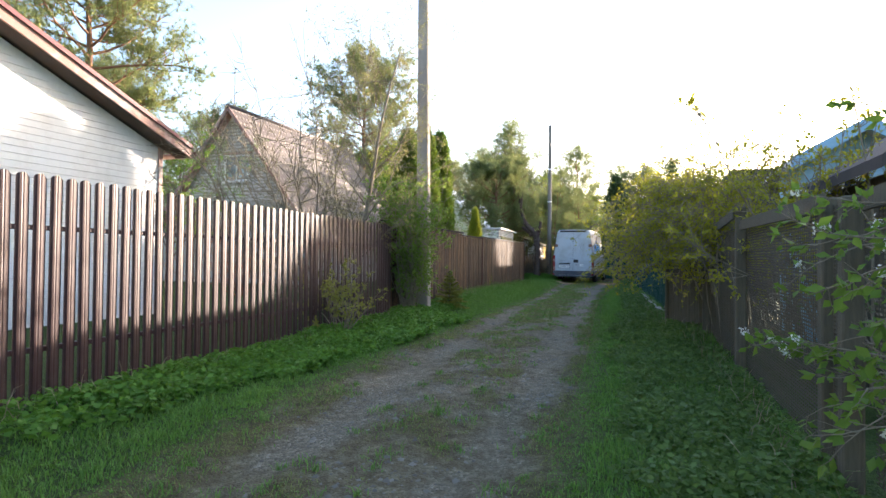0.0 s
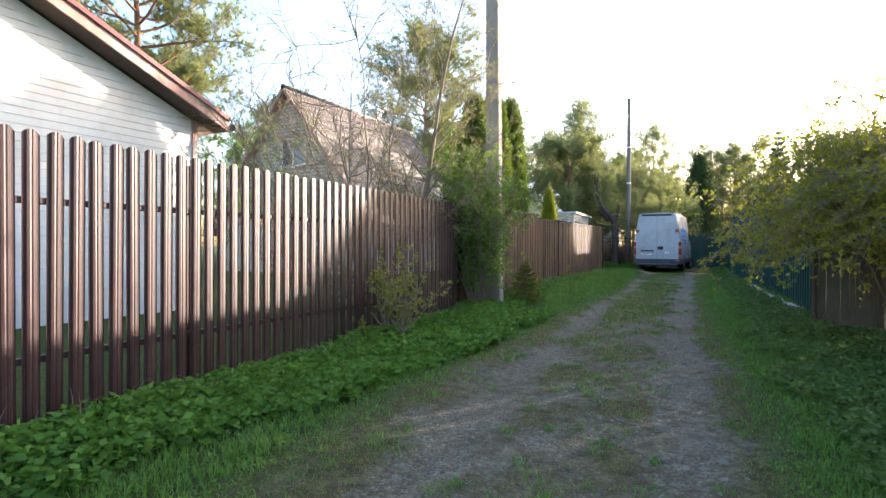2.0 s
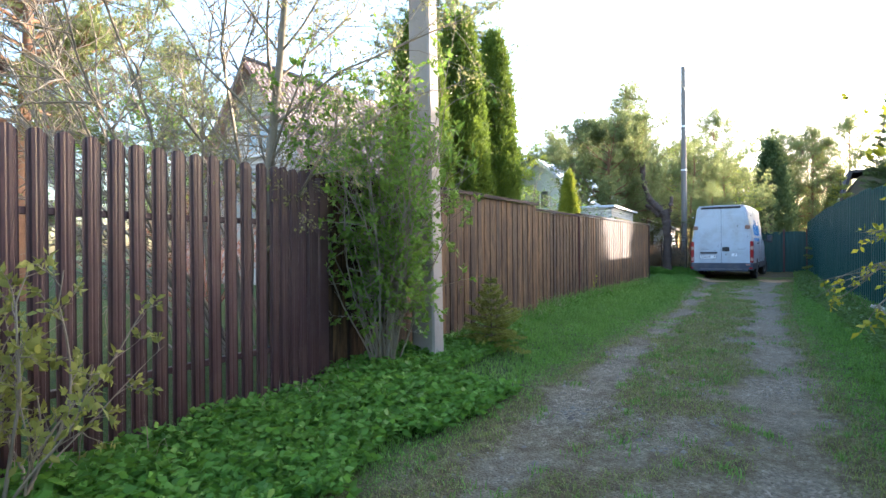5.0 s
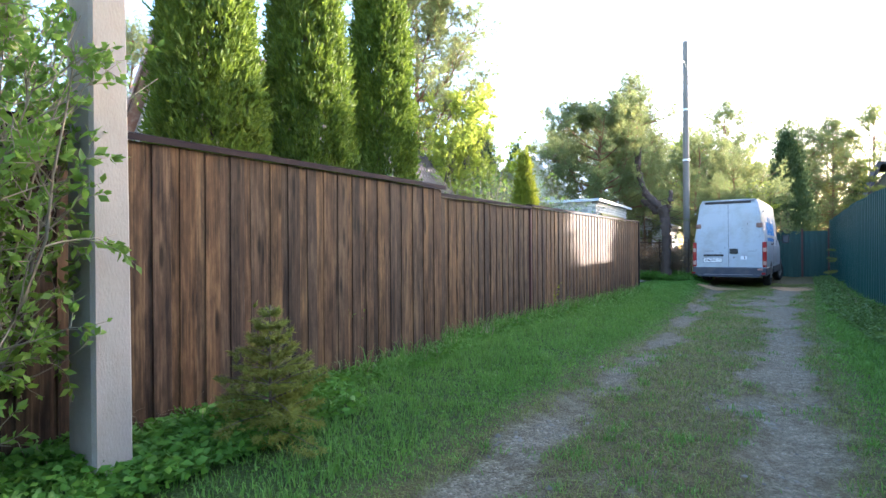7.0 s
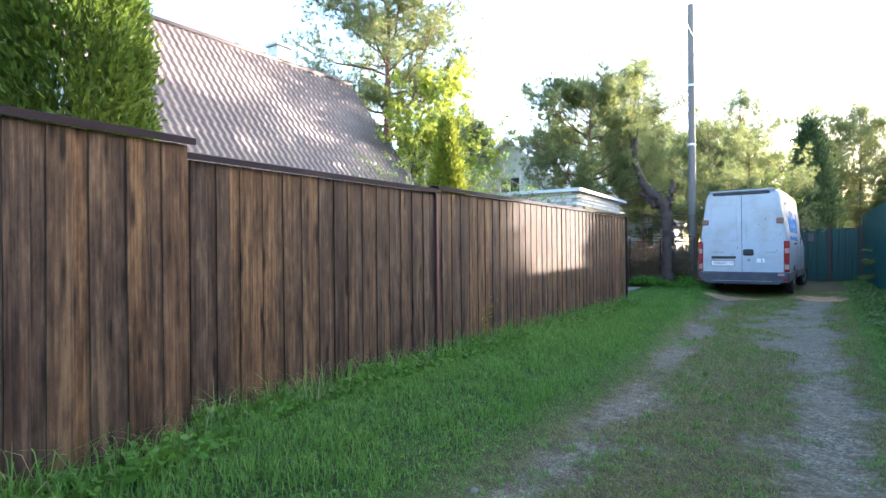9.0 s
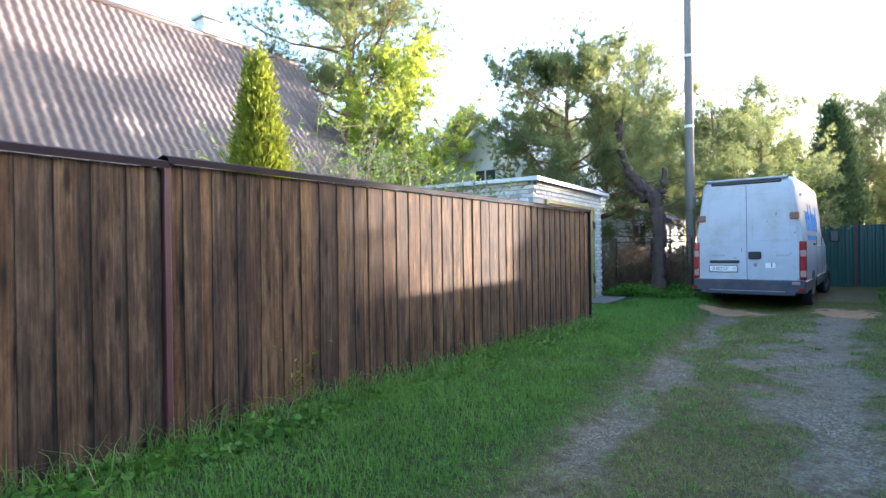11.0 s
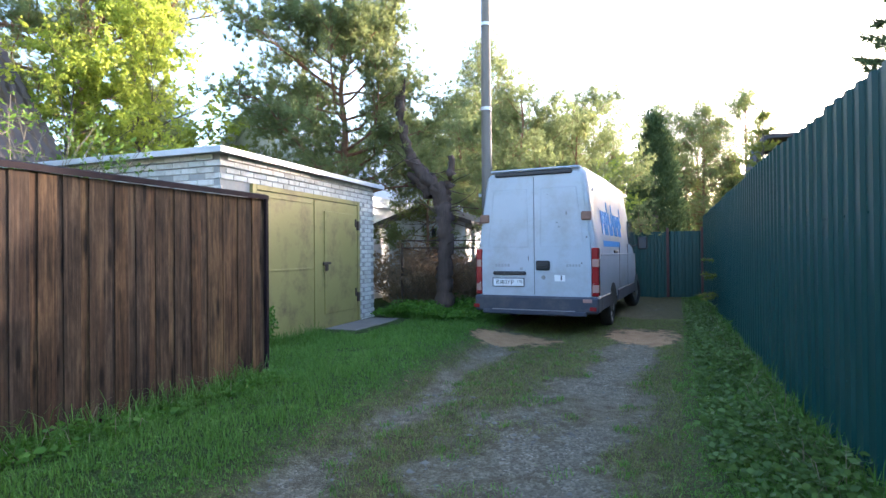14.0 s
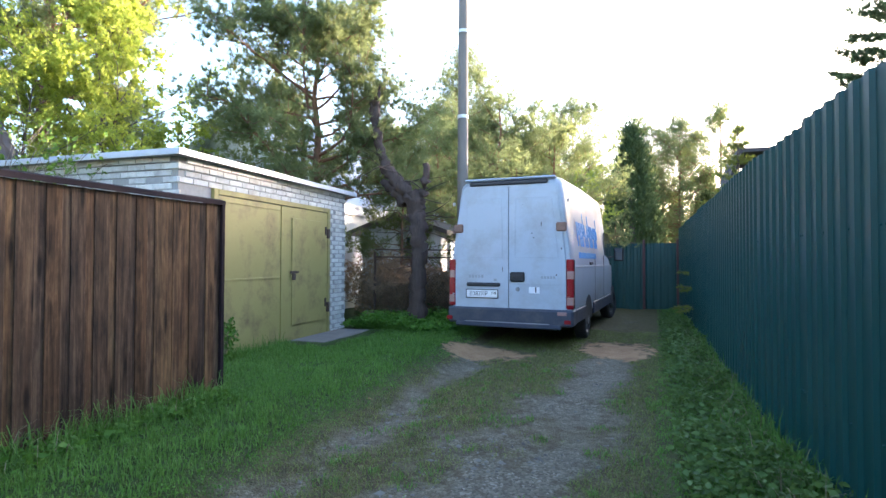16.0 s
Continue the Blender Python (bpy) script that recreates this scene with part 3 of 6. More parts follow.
def make_grass():
    r = np.random.default_rng(5)
    # verge grass on both sides
    x, y = scatter(820000, -5.6, 1.9, 0.6, 37.0, r)
    b = bareness(x, y)
    inside = (x > edge_l(y)) & (x < edge_r(y))
    keep = (x > fence_left(y) + 0.02) & (x < fence_right(y)) & ~inside & (b < 0.45) & (sandiness(x, y) < 0.4)
    near_gate = (y > 26.2) & (y < 28.3) & (x < -4.75)
    under_weed = (y < 11.5) & (x < -2.75) & (r.random(len(x)) < 0.55)
    keep &= ~near_gate & ~under_weed & ~((y > 30) & (r.random(len(x)) < 0.6))
    x, y = x[keep], y[keep]
    patch = 0.5 + 0.5 * lumps(x, y, 1.1, 2.0)
    to_edge = np.clip(np.minimum(np.abs(x - edge_l(y)), np.abs(x - edge_r(y))) / 0.35, 0.3, 1)
    fence = np.exp(-np.minimum(np.abs(x - fence_left(y)), np.abs(x - fence_right(y))) / 0.15)
    tuft = np.clip(lumps(x, y, 4.6, 3.0) + 0.3 * lumps(x, y, 11.0, 1.0), -0.5, 1)
    h = (0.042 + 0.035 * patch + 0.05 * tuft + (0.08 + 0.12 * (y > 13)) * fence * r.random(len(x))) * to_edge * r.uniform(0.5, 1.4, len(x))
    h = np.clip(h, 0.014, None)
    stuff("grass", blade_data(on_ground(x, y), h, r.uniform(0.1, 1.0, len(x)), 0.0028 + 0.0012 * r.random(len(x)), r), M["grass"], "fresh green spring grass along the lane's edges", "grass")
    # short sparse grass and moss between the ruts
    x, y = scatter(260000, -3.0, 0.6, 0.6, 31.0, r)
    b = bareness(x, y)
    keep = (x > edge_l(y)) & (x < edge_r(y)) & (b < 0.34 + 0.2 * r.random(len(x)) - 0.08 * (y < 8)) & (sandiness(x, y) < 0.3)
    x, y = x[keep], y[keep]
    h = r.uniform(0.012, 0.05, len(x)) * np.interp(y, [4, 12], [0.6, 1.0])
    stuff("moss_grass", blade_data(on_ground(x, y), h, r.uniform(0.3, 1.4, len(x)), 0.0026, r), M["moss_grass"], "short yellowish grass and moss between the wheel ruts", "grass")
    # straw and dead stalks by the fences
    x, y = scatter(14000, -4.4, 1.75, 1.0, 31.0, r)
    d = np.minimum(np.abs(x - fence_left(y)), np.abs(x - fence_right(y)))
    keep = (x > fence_left(y)) & (x < fence_right(y)) & (d < 0.35)
    x, y = x[keep], y[keep]
    stuff("dead_grass", blade_data(on_ground(x, y), r.uniform(0.08, 0.32, len(x)), r.uniform(0.3, 1.5, len(x)), 0.0028, r), M["straw"], "pale dead grass stalks at the foot of the fences", "grass")

    # taller stalks along the plank fence and grass clumps between the ruts
    x, y = scatter(5200, -4.2, -3.55, 12.5, 24.2, r)
    keep = (x > fence_left(y) + 0.02) & (x < fence_left(y) + 0.34) & (r.random(len(x)) < 0.55 + 0.45 * lumps(x, y, 1.9, 3.0))
    x, y = x[keep], y[keep]
    stuff("tall_grass", blade_data(on_ground(x, y), r.uniform(0.12, 0.36, len(x)), r.uniform(0.2, 1.3, len(x)), 0.0032, r), M["grass"], "tall uncut grass along the foot of the plank fence", "grass")
    cx, cy = scatter(900, -2.6, 0.3, 2.0, 27.0, r)
    keep = (bareness(cx, cy) < 0.62) & (cx > edge_l(cy)) & (cx < edge_r(cy) + 0.1) & (sandiness(cx, cy) < 0.2)
    cx, cy = np.repeat(cx[keep], 26), np.repeat(cy[keep], 26)
    s = np.repeat(r.uniform(0.02, 0.07, keep.sum()), 26)
    x, y = cx + r.normal(size=len(cx)) * s, cy + r.normal(size=len(cy)) * s
    stuff("grass_clumps", blade_data(on_ground(x, y), r.uniform(0.02, 0.07, len(x)), r.uniform(0.2, 1.3, len(x)), 0.0030, r), M["grass"], "small fresh grass clumps scattered over the lane", "grass")


def make_weeds():
    r = np.random.default_rng(6)

    def plants(n, x0, x1, y0, y1, test, tall, size, per, name, material, label):
        x, y = scatter(n, x0, x1, y0, y1, r)
        k = test(x, y)
        x, y = x[k], y[k]
        P0 = on_ground(x, y)
        h = tall * r.uniform(0.45, 1.1, len(x)) * (0.7 + 0.5 * lumps(x, y, 1.6, 1.0))
        h = np.clip(h, 0.03, None)
        P = np.repeat(P0, per, 0)
        a = r.uniform(0, 2 * np.pi, len(P))
        out = np.stack([np.cos(a), np.sin(a), np.zeros(len(P))], 1)
        P = P + out * r.uniform(0.0, 0.05, (len(P), 1)) + np.array([[0, 0, 1.0]]) * (np.repeat(h, per) * r.uniform(0.55, 1.05, len(P)))[:, None]
        D = out + np.array([[0, 0, 1.0]]) * r.uniform(-0.25, 0.45, (len(P), 1))
        stuff(name, leaf_data(P, D, size * r.uniform(0.6, 1.25, len(P)), 0.62, 0.3, r), material, label, "weeds")

    plants(20000, -4.0, -2.2, 1.5, 12.4, lambda x, y: (x > fence_left(y) + 0.03) & (x < -2.55 + 0.25 * lumps(x, y, 1.3) - 0.1 * (y < 4) + 0.12 * (y > 6)) & (y > 2 + r.random(len(x)) * 3) & ((y < 10.2) | (x < -3.15)) & (y < 11.3 + r.random(len(x))), 0.17, 0.060, 6, "ground_elder", M["weed"], "thick carpet of broad-leaved green ground elder by the fence")
    plants(3500, -4.2, -3.2, 11.5, 24.0, lambda x, y: (x > fence_left(y) + 0.02) & (x < fence_left(y) + 0.38), 0.12, 0.06, 4, "ground_elder", M["weed"], "low broad-leaved weeds along the plank fence")
    plants(12000, 0.2, 1.75, 0.8, 13.0, lambda x, y: (x < fence_right(y)) & (x > edge_r(y) + 0.45 + 0.3 * lumps(x, y, 1.7)), 0.15, 0.046, 6, "nettles", M["weed_dark"], "dark green nettles and weeds under the netting fence")
    plants(10000, -0.3, 1.4, 13.0, 34.0, lambda x, y: (x < fence_right(y)) & (x > fence_right(y) - 0.75 - 0.2 * lumps(x, y, 1.7)), 0.19, 0.06, 5, "nettles", M["weed_dark"], "green weeds at the foot of the green fence")
    def turf(x, y):
        return ((x < edge_l(y) - 0.15) & (x > fence_left(y) + 0.05) & (y < 24.6)) | ((x > edge_r(y) + 0.12) & (x < fence_right(y)))
    plants(26000, -4.1, 1.6, 2.0, 30.0, lambda x, y: turf(x, y) & (r.random(len(x)) < 0.5 + 0.6 * lumps(x, y, 2.3, 6.0)), 0.055, 0.026, 5, "clover", M["weed"], "small clover and plantain leaves among the grass")
    plants(2500, -5.6, -3.7, 27.9, 30.0, lambda x, y: y > 28.1, 0.30, 0.06, 4, "nettles", M["weed"], "tall weeds under the wire fence")


def make_stones():
    r = np.random.default_rng(8)
    x, y = scatter(70000, -3.0, 0.5, 0.8, 27.0, r)
    b = bareness(x, y)
    heap = np.clip(lumps(x, y, 1.5, 9.0) * 2.2 + 0.1, 0.05, 1) * np.interp(y, [0, 6, 12], [1, 1, 0.55])
    k = (b > 0.3) & (r.random(len(x)) < b * heap)
    x, y = x[k], y[k]
    n = len(x)
    s = r.gamma(2.4, 0.0044, n)[:, None, None].clip(0.003, 0.034)
    base = np.array([[0, 0, 1], [1, 0, 0], [0, 1, 0], [-1, 0, 0], [0, -1, 0]], float)
    V = base[None] * r.uniform(0.6, 1.2, (n, 5, 1)) * s * np.array([1.1, 0.9, 0.6])
    a = r.uniform(0, 6.28, n)
    c, sn = np.cos(a)[:, None], np.sin(a)[:, None]
    V = np.stack([V[..., 0] * c - V[..., 1] * sn, V[..., 0] * sn + V[..., 1] * c, V[..., 2]], -1) + on_ground(x, y, 0.0)[:, None]
    i = np.arange(n)[:, None] * 5
    F = np.concatenate([i + [[0, 1, 2]], i + [[0, 2, 3]], i + [[0, 3, 4]], i + [[0, 4, 1]]])
    stuff("gravel", (V.reshape(-1, 3), F), M["stone"], "loose grey gravel stones pressed into the lane", "gravel")


make_grass()
make_weeds()
make_stones()

# ---------------- houses and garage ----------------
def window(parent_house, x, y, z, w, h, face, name="window", mullions=1, frame_mat="white_paint"):
    """A framed window on a wall facing -y ('y') or +x ('x'); x, y, z its lower middle."""
    def b(u0, u1, d0, d1, z0, z1):
        if face == "y":
            return boxed(x + u0, x + u1, y - d1, y - d0, z + z0, z + z1, 0.006)
        return boxed(x + d0, x + d1, y + u0, y + u1, z + z0, z + z1, 0.006)
    t = 0.07
    fr = b(-w / 2, w / 2, -0.02, 0.05, 0, t)
    for u0, u1, z0, z1 in ((-w / 2, w / 2, h - t, h), (-w / 2, -w / 2 + t, t, h - t), (w / 2 - t, w / 2, t, h - t)):
        if face == "y":
            box(fr, x + u0, x + u1, y - 0.05, y + 0.02, z + z0, z + z1, 0.006)
        else:
            box(fr, x - 0.02, x + 0.05, y + u0, y + u1, z + z0, z + z1, 0.006)
    win = part(name, fr, M[frame_mat], parent_house, "white framed window")
    step = (w - 2 * t) / (mullions + 1)
    for i in range(mullions + 1):
        u = -w / 2 + t + i * step
        part("pane", b(u + 0.02, u + step - 0.02, -0.01, 0.012, t, h - t), M["glass"], win)
        if i:
            part("mullion", b(u - 0.025, u + 0.025, -0.015, 0.045, t, h - t), M[frame_mat], win)
    part("window_sill", b(-w / 2 - 0.06, w / 2 + 0.06, -0.01, 0.12, -0.05, 0.0), M[frame_mat], win)
    return win


def tile_roof(x0, z0, x1, z1, y0, y1, rows_step=0.35, wave=0.19):
    """A slope of waved steel tiles between the eave (x0, z0) and the ridge (x1, z1)."""
    L = math.hypot(x1 - x0, z1 - z0)
    us = []
    u = 0.0
    while u < L:
        us += [u, min(u + rows_step * 0.93, L)]
        u += rows_step
    us = np.array(us)
    lift = np.array([0.045 if i % 2 == 0 else 0.0 for i in range(len(us))])
    ys = np.arange(y0, y1 + 0.01, wave / 6)
    U, Y = np.meshgrid(us, ys, indexing="ij")
    H = lift[:, None] + 0.016 * np.cos(2 * np.pi * Y / wave)
    nx, nz = -(z1 - z0) / L, (x1 - x0) / L
    if nz < 0:
        nx, nz = -nx, -nz
    X = x0 + (x1 - x0) * U / L + nx * H
    Z = z0 + (z1 - z0) * U / L + nz * H
    V = np.stack([X, Y, Z], -1).reshape(-1, 3)
    i, j = np.meshgrid(np.arange(len(us) - 1), np.arange(len(ys) - 1), indexing="ij")
    k = (i * len(ys) + j).ravel()
    return V, np.stack([k, k + 1, k + len(ys) + 1, k + len(ys)], 1)


def house_b():
    h = thing("house", "steep brown-roofed house with a grey brick gable", "house", at=(-14.4, 21, 0))
    xr, zr, k = -14.4, 7.0, 1.27
    hw = 4.2
    y0, y1 = 17.2, 25.9
    part("wall", prism([(xr - hw + 0.35, 0), (xr + hw - 0.35, 0), (xr + hw - 0.35, zr - k * (hw - 0.35) - 0.1), (xr, zr - 0.12), (xr - hw + 0.35, zr - k * (hw - 0.35) - 0.1)], "y", y0, y1), M["mortar"], h, "grey brick gable wall")
    for sgn in (1, -1):
        e = (xr + sgn * hw, zr - k * hw)
        part("roof", np_mesh("roof", *tile_roof(e[0], e[1], xr, zr, y0 - 0.35, y1 + 0.35), M["roof_brown"], True), None, h, "brown steel tile roof slope")
        part("roof_board", prism([(e[0], e[1] - 0.03), (xr, zr - 0.03), (xr, zr - 0.15), (e[0] - sgn * 0.05, e[1] - 0.12)], "y", y0 - 0.3, y1 + 0.3), M["fascia"], h)
        part("verge", prism([(e[0], e[1] + 0.04), (xr, zr + 0.05), (xr, zr - 0.14), (e[0], e[1] - 0.14)], "y", y0 - 0.40, y0 - 0.355), M["fascia"], h, "faded verge board")
    ridge = bmesh.new()
    r = bmesh.ops.create_cone(ridge, segments=10, radius1=0.09, radius2=0.09, depth=y1 - y0 + 0.8, cap_ends=True, matrix=Matrix.Translation((xr, (y0 + y1) / 2, zr + 0.02)) @ Matrix.Rotation(radians(90), 4, "X"))
    part("ridge_cap", ridge, M["roof_brown"], h, "", True)
    ch = part("chimney", boxed(xr - 0.72, xr - 0.27, 23.35, 23.85, 5.9, 7.62, 0.02), M["white_brick"], h, "pale brick chimney")
    part("chimney_cap", boxed(xr - 0.79, xr - 0.20, 23.28, 23.92, 7.62, 7.72, 0.015), M["flashing"], ch)
    window(h, -14.22, y0, 4.12, 1.2, 1.05, "y", mullions=1)
    part("lintel", boxed(-14.95, -13.5, y0 - 0.04, y0, 5.19, 5.27, 0.01), M["fascia"], h)
    # courses of bricks on the gable
    br = [mesh_of(boxed(-0.125, 0.125, -0.012, 0.012, -0.035, 0.035, 0.004), "brick", M["grey_brick"])]
    z, row = 3.4, 0
    while z < 6.7:
        half = (zr - 0.25 - z) / k
        x = xr - half + (0.13 if row % 2 else 0.0)
        while x < xr + half - 0.1:
            if not (-14.9 < x < -13.55 and 4.0 < z < 5.3):
                ob = part("brick", br[0], None, h)
                ob.matrix_basis = pose(x + 0.13, y0 - 0.006, z)
            x += 0.265
        z += 0.084 * 1.55
        row += 1
    mast = tubes("mast", [(np.array([[xr, 17.2, 6.9], [xr, 17.2, 8.6]]), np.array([0.02, 0.015])), (np.array([[xr - 0.3, 17.2, 8.4], [xr + 0.3, 17.2, 8.45]]), np.array([0.01, 0.01])), (np.array([[xr - 0.2, 17.2, 8.55], [xr + 0.22, 17.2, 8.6]]), np.array([0.008, 0.008]))], M["old_pole"])
    part("aerial", mast, None, h, "thin television aerial")


def house_a():
    h = thing("house", "white-sided house with a low brown roof behind the fence", "house", at=(-11, 5, 0))
    xw, yc, zc = -8.2, 8.1, 3.40
    k, yr = 0.39, 1.8
    zr = zc + k * (yc - yr)
    part("wall", prism([(2 * yr - yc, 0), (yc, 0), (yc, zc - 0.1), (yr, zr - 0.1), (2 * yr - yc, zc - 0.1)], "x", xw - 8, xw), M["siding"], h, "white siding wall")
    z = 0.5
    while z < zr - 0.2:
        yy = min(yc, yr + (zr - 0.27 - z) / k)
        b = prism([(xw, z), (xw + 0.004, z + 0.108), (xw + 0.013, z + 0.004), (xw + 0.009, z)], "y", max(2 * yr - yy, -2.0), yy)
        part("siding_board", b, M["siding"], h)
        z += 0.112
    part("corner_post", boxed(xw - 0.05, xw + 0.035, yc - 0.07, yc + 0.03, 0.3, zc - 0.08, 0.008), M["fascia"], h, "rusty brown corner strip")
    for sgn in (1, -1):
        e = (yr + sgn * (yc - yr + 0.36), zc - k * 0.36)
        part("roof", prism([(e[0], e[1] + 0.04), (yr, zr + 0.04), (yr, zr + 0.15), (e[0], e[1] + 0.15)], "x", xw - 8.3, xw + 0.38), M["roof_brown"], h, "brown steel roof slope")
        part("verge", prism([(e[0], e[1] - 0.08), (yr, zr - 0.08), (yr, zr + 0.10), (e[0], e[1] + 0.10)], "x", xw + 0.385, xw + 0.42), M["fascia"], h, "faded brown verge board")
        part("drip_edge", prism([(e[0], e[1] + 0.09), (yr, zr + 0.09), (yr, zr + 0.165), (e[0], e[1] + 0.165)], "x", xw + 0.425, xw + 0.46), M["maroon"], h, "maroon steel edge strip")
        part("soffit", prism([(e[0], e[1] - 0.08), (yr, zr - 0.09), (yr, zr + 0.035), (e[0], e[1] + 0.035)], "x", xw + 0.03, xw + 0.38), M["dark_metal"], h, "dark boarded soffit")
    part("gutter", tubes("gutter", [(np.array([[xw - 8, yc + 0.45, zc - 0.15], [xw + 0.42, yc + 0.45, zc - 0.15]]), np.array([0.06, 0.06]))], M["fascia"], 8), None, h)
    return h


def house_c():
    h = thing("house", "small white house with a grey roof behind the trees", "house", at=(-10, 34, 0))
    part("wall", prism([(-13, 0), (-7, 0), (-7, 2.75), (-10, 5.4), (-13, 2.75)], "y", 31.2, 38.5), M["siding"], h, "white plastered wall")
    for sgn in (1, -1):
        part("roof", prism([(-10 + sgn * 3.08, 2.70), (-10, 5.42), (-10, 5.54), (-10 + sgn * 3.08, 2.82)], "y", 30.85, 38.8), M["flashing"], h, "pale grey metal roof slope")
        part("verge", prism([(-10 + sgn * 3.08, 2.66), (-10, 5.38), (-10, 5.56), (-10 + sgn * 3.08, 2.84)], "y", 30.80, 30.845), M["white_paint"], h)
    window(h, -10.0, 31.2, 3.0, 0.95, 1.05, "y", mullions=1)
    window(h, -7.0, 33.6, 1.25, 0.8, 1.0, "x", mullions=1)
    part("cornice", boxed(-6.99, -6.9, 31.3, 38.4, 2.55, 2.7, 0.01), M["white_paint"], h)
    h.location.x -= 0.8


def blue_house():
    h = thing("house", "pale blue boarded house gable with white trim", "house", at=(3.66, 10, 0))
    xr, zr, k, hw, y0 = 3.66, 3.10, 0.58, 0.66, 9.3
    part("wall", prism([(xr - hw, 0), (xr + hw, 0), (xr + hw, zr - k * hw), (xr, zr), (xr - hw, zr - k * hw)], "y", y0, y0 + 1.6), M["blue_paint"], h, "pale blue boards")
    z = 1.4
    while z < zr - 0.2:
        half = min(hw, (zr - 0.08 - z - 0.14) / k)
        part("board", prism([(xr - half, z), (xr + half, z), (xr + half, z + 0.135), (xr - half, z + 0.135)], "y", y0 - 0.02, y0 - 0.002), M["blue_paint"], h)
        z += 0.145
    for sgn in (1, -1):
        part("roof", prism([(xr + sgn * (hw + 0.25), zr - k * (hw + 0.25) + 0.02), (xr, zr + 0.02), (xr, zr + 0.11), (xr + sgn * (hw + 0.25), zr - k * (hw + 0.25) + 0.11)], "y", y0 - 0.35, y0 + 1.8), M["flashing"], h, "blue-grey roof slope")
        part("verge", prism([(xr + sgn * (hw + 0.25), zr - k * (hw + 0.25) - 0.06), (xr, zr - 0.06), (xr, zr + 0.12), (xr + sgn * (hw + 0.25), zr - k * (hw + 0.25) + 0.12)], "y", y0 - 0.40, y0 - 0.355), M["blue_paint"], h, "blue verge board")
    window(h, 3.45, y0 - 0.02, 1.85, 0.42, 0.65, "y", mullions=1)


def brown_shed():
    h = thing("shed", "low shed with a dark brown sloping roof", "shed", at=(3.7, 6.4, 0))
    part("wall", boxed(2.75, 4.7, 5.3, 7.7, 0, 2.0, 0.02), M["old_wood"], h)
    part("roof", prism([(2.5, 1.95), (3.7, 2.75), (4.9, 1.95), (4.9, 2.05), (3.7, 2.85), (2.5, 2.05)], "y", 5.0, 8.0), M["roof_dark"], h, "dark brown roof")


def dark_house():
    h = thing("house", "house with a dark roof behind the green fence", "house", at=(2.6, 41, 0))
    part("wall", prism([(1.9, 0), (3.6, 0), (3.6, 4.2), (3.4, 4.5), (2.3, 4.5), (1.9, 3.8)], "y", 38.5, 41), M["old_wood"], h)
    part("roof", prism([(1.6, 3.2), (2.0, 4.65), (3.4, 4.65), (3.8, 4.1), (3.85, 4.2), (3.45, 4.77), (1.9, 4.77), (1.5, 3.25)], "y", 38.1, 41.3), M["roof_dark"], h, "dark mansard roof")


GARAGE = pose(-5.47, 24.35, 0, 0, 0, 3.4)


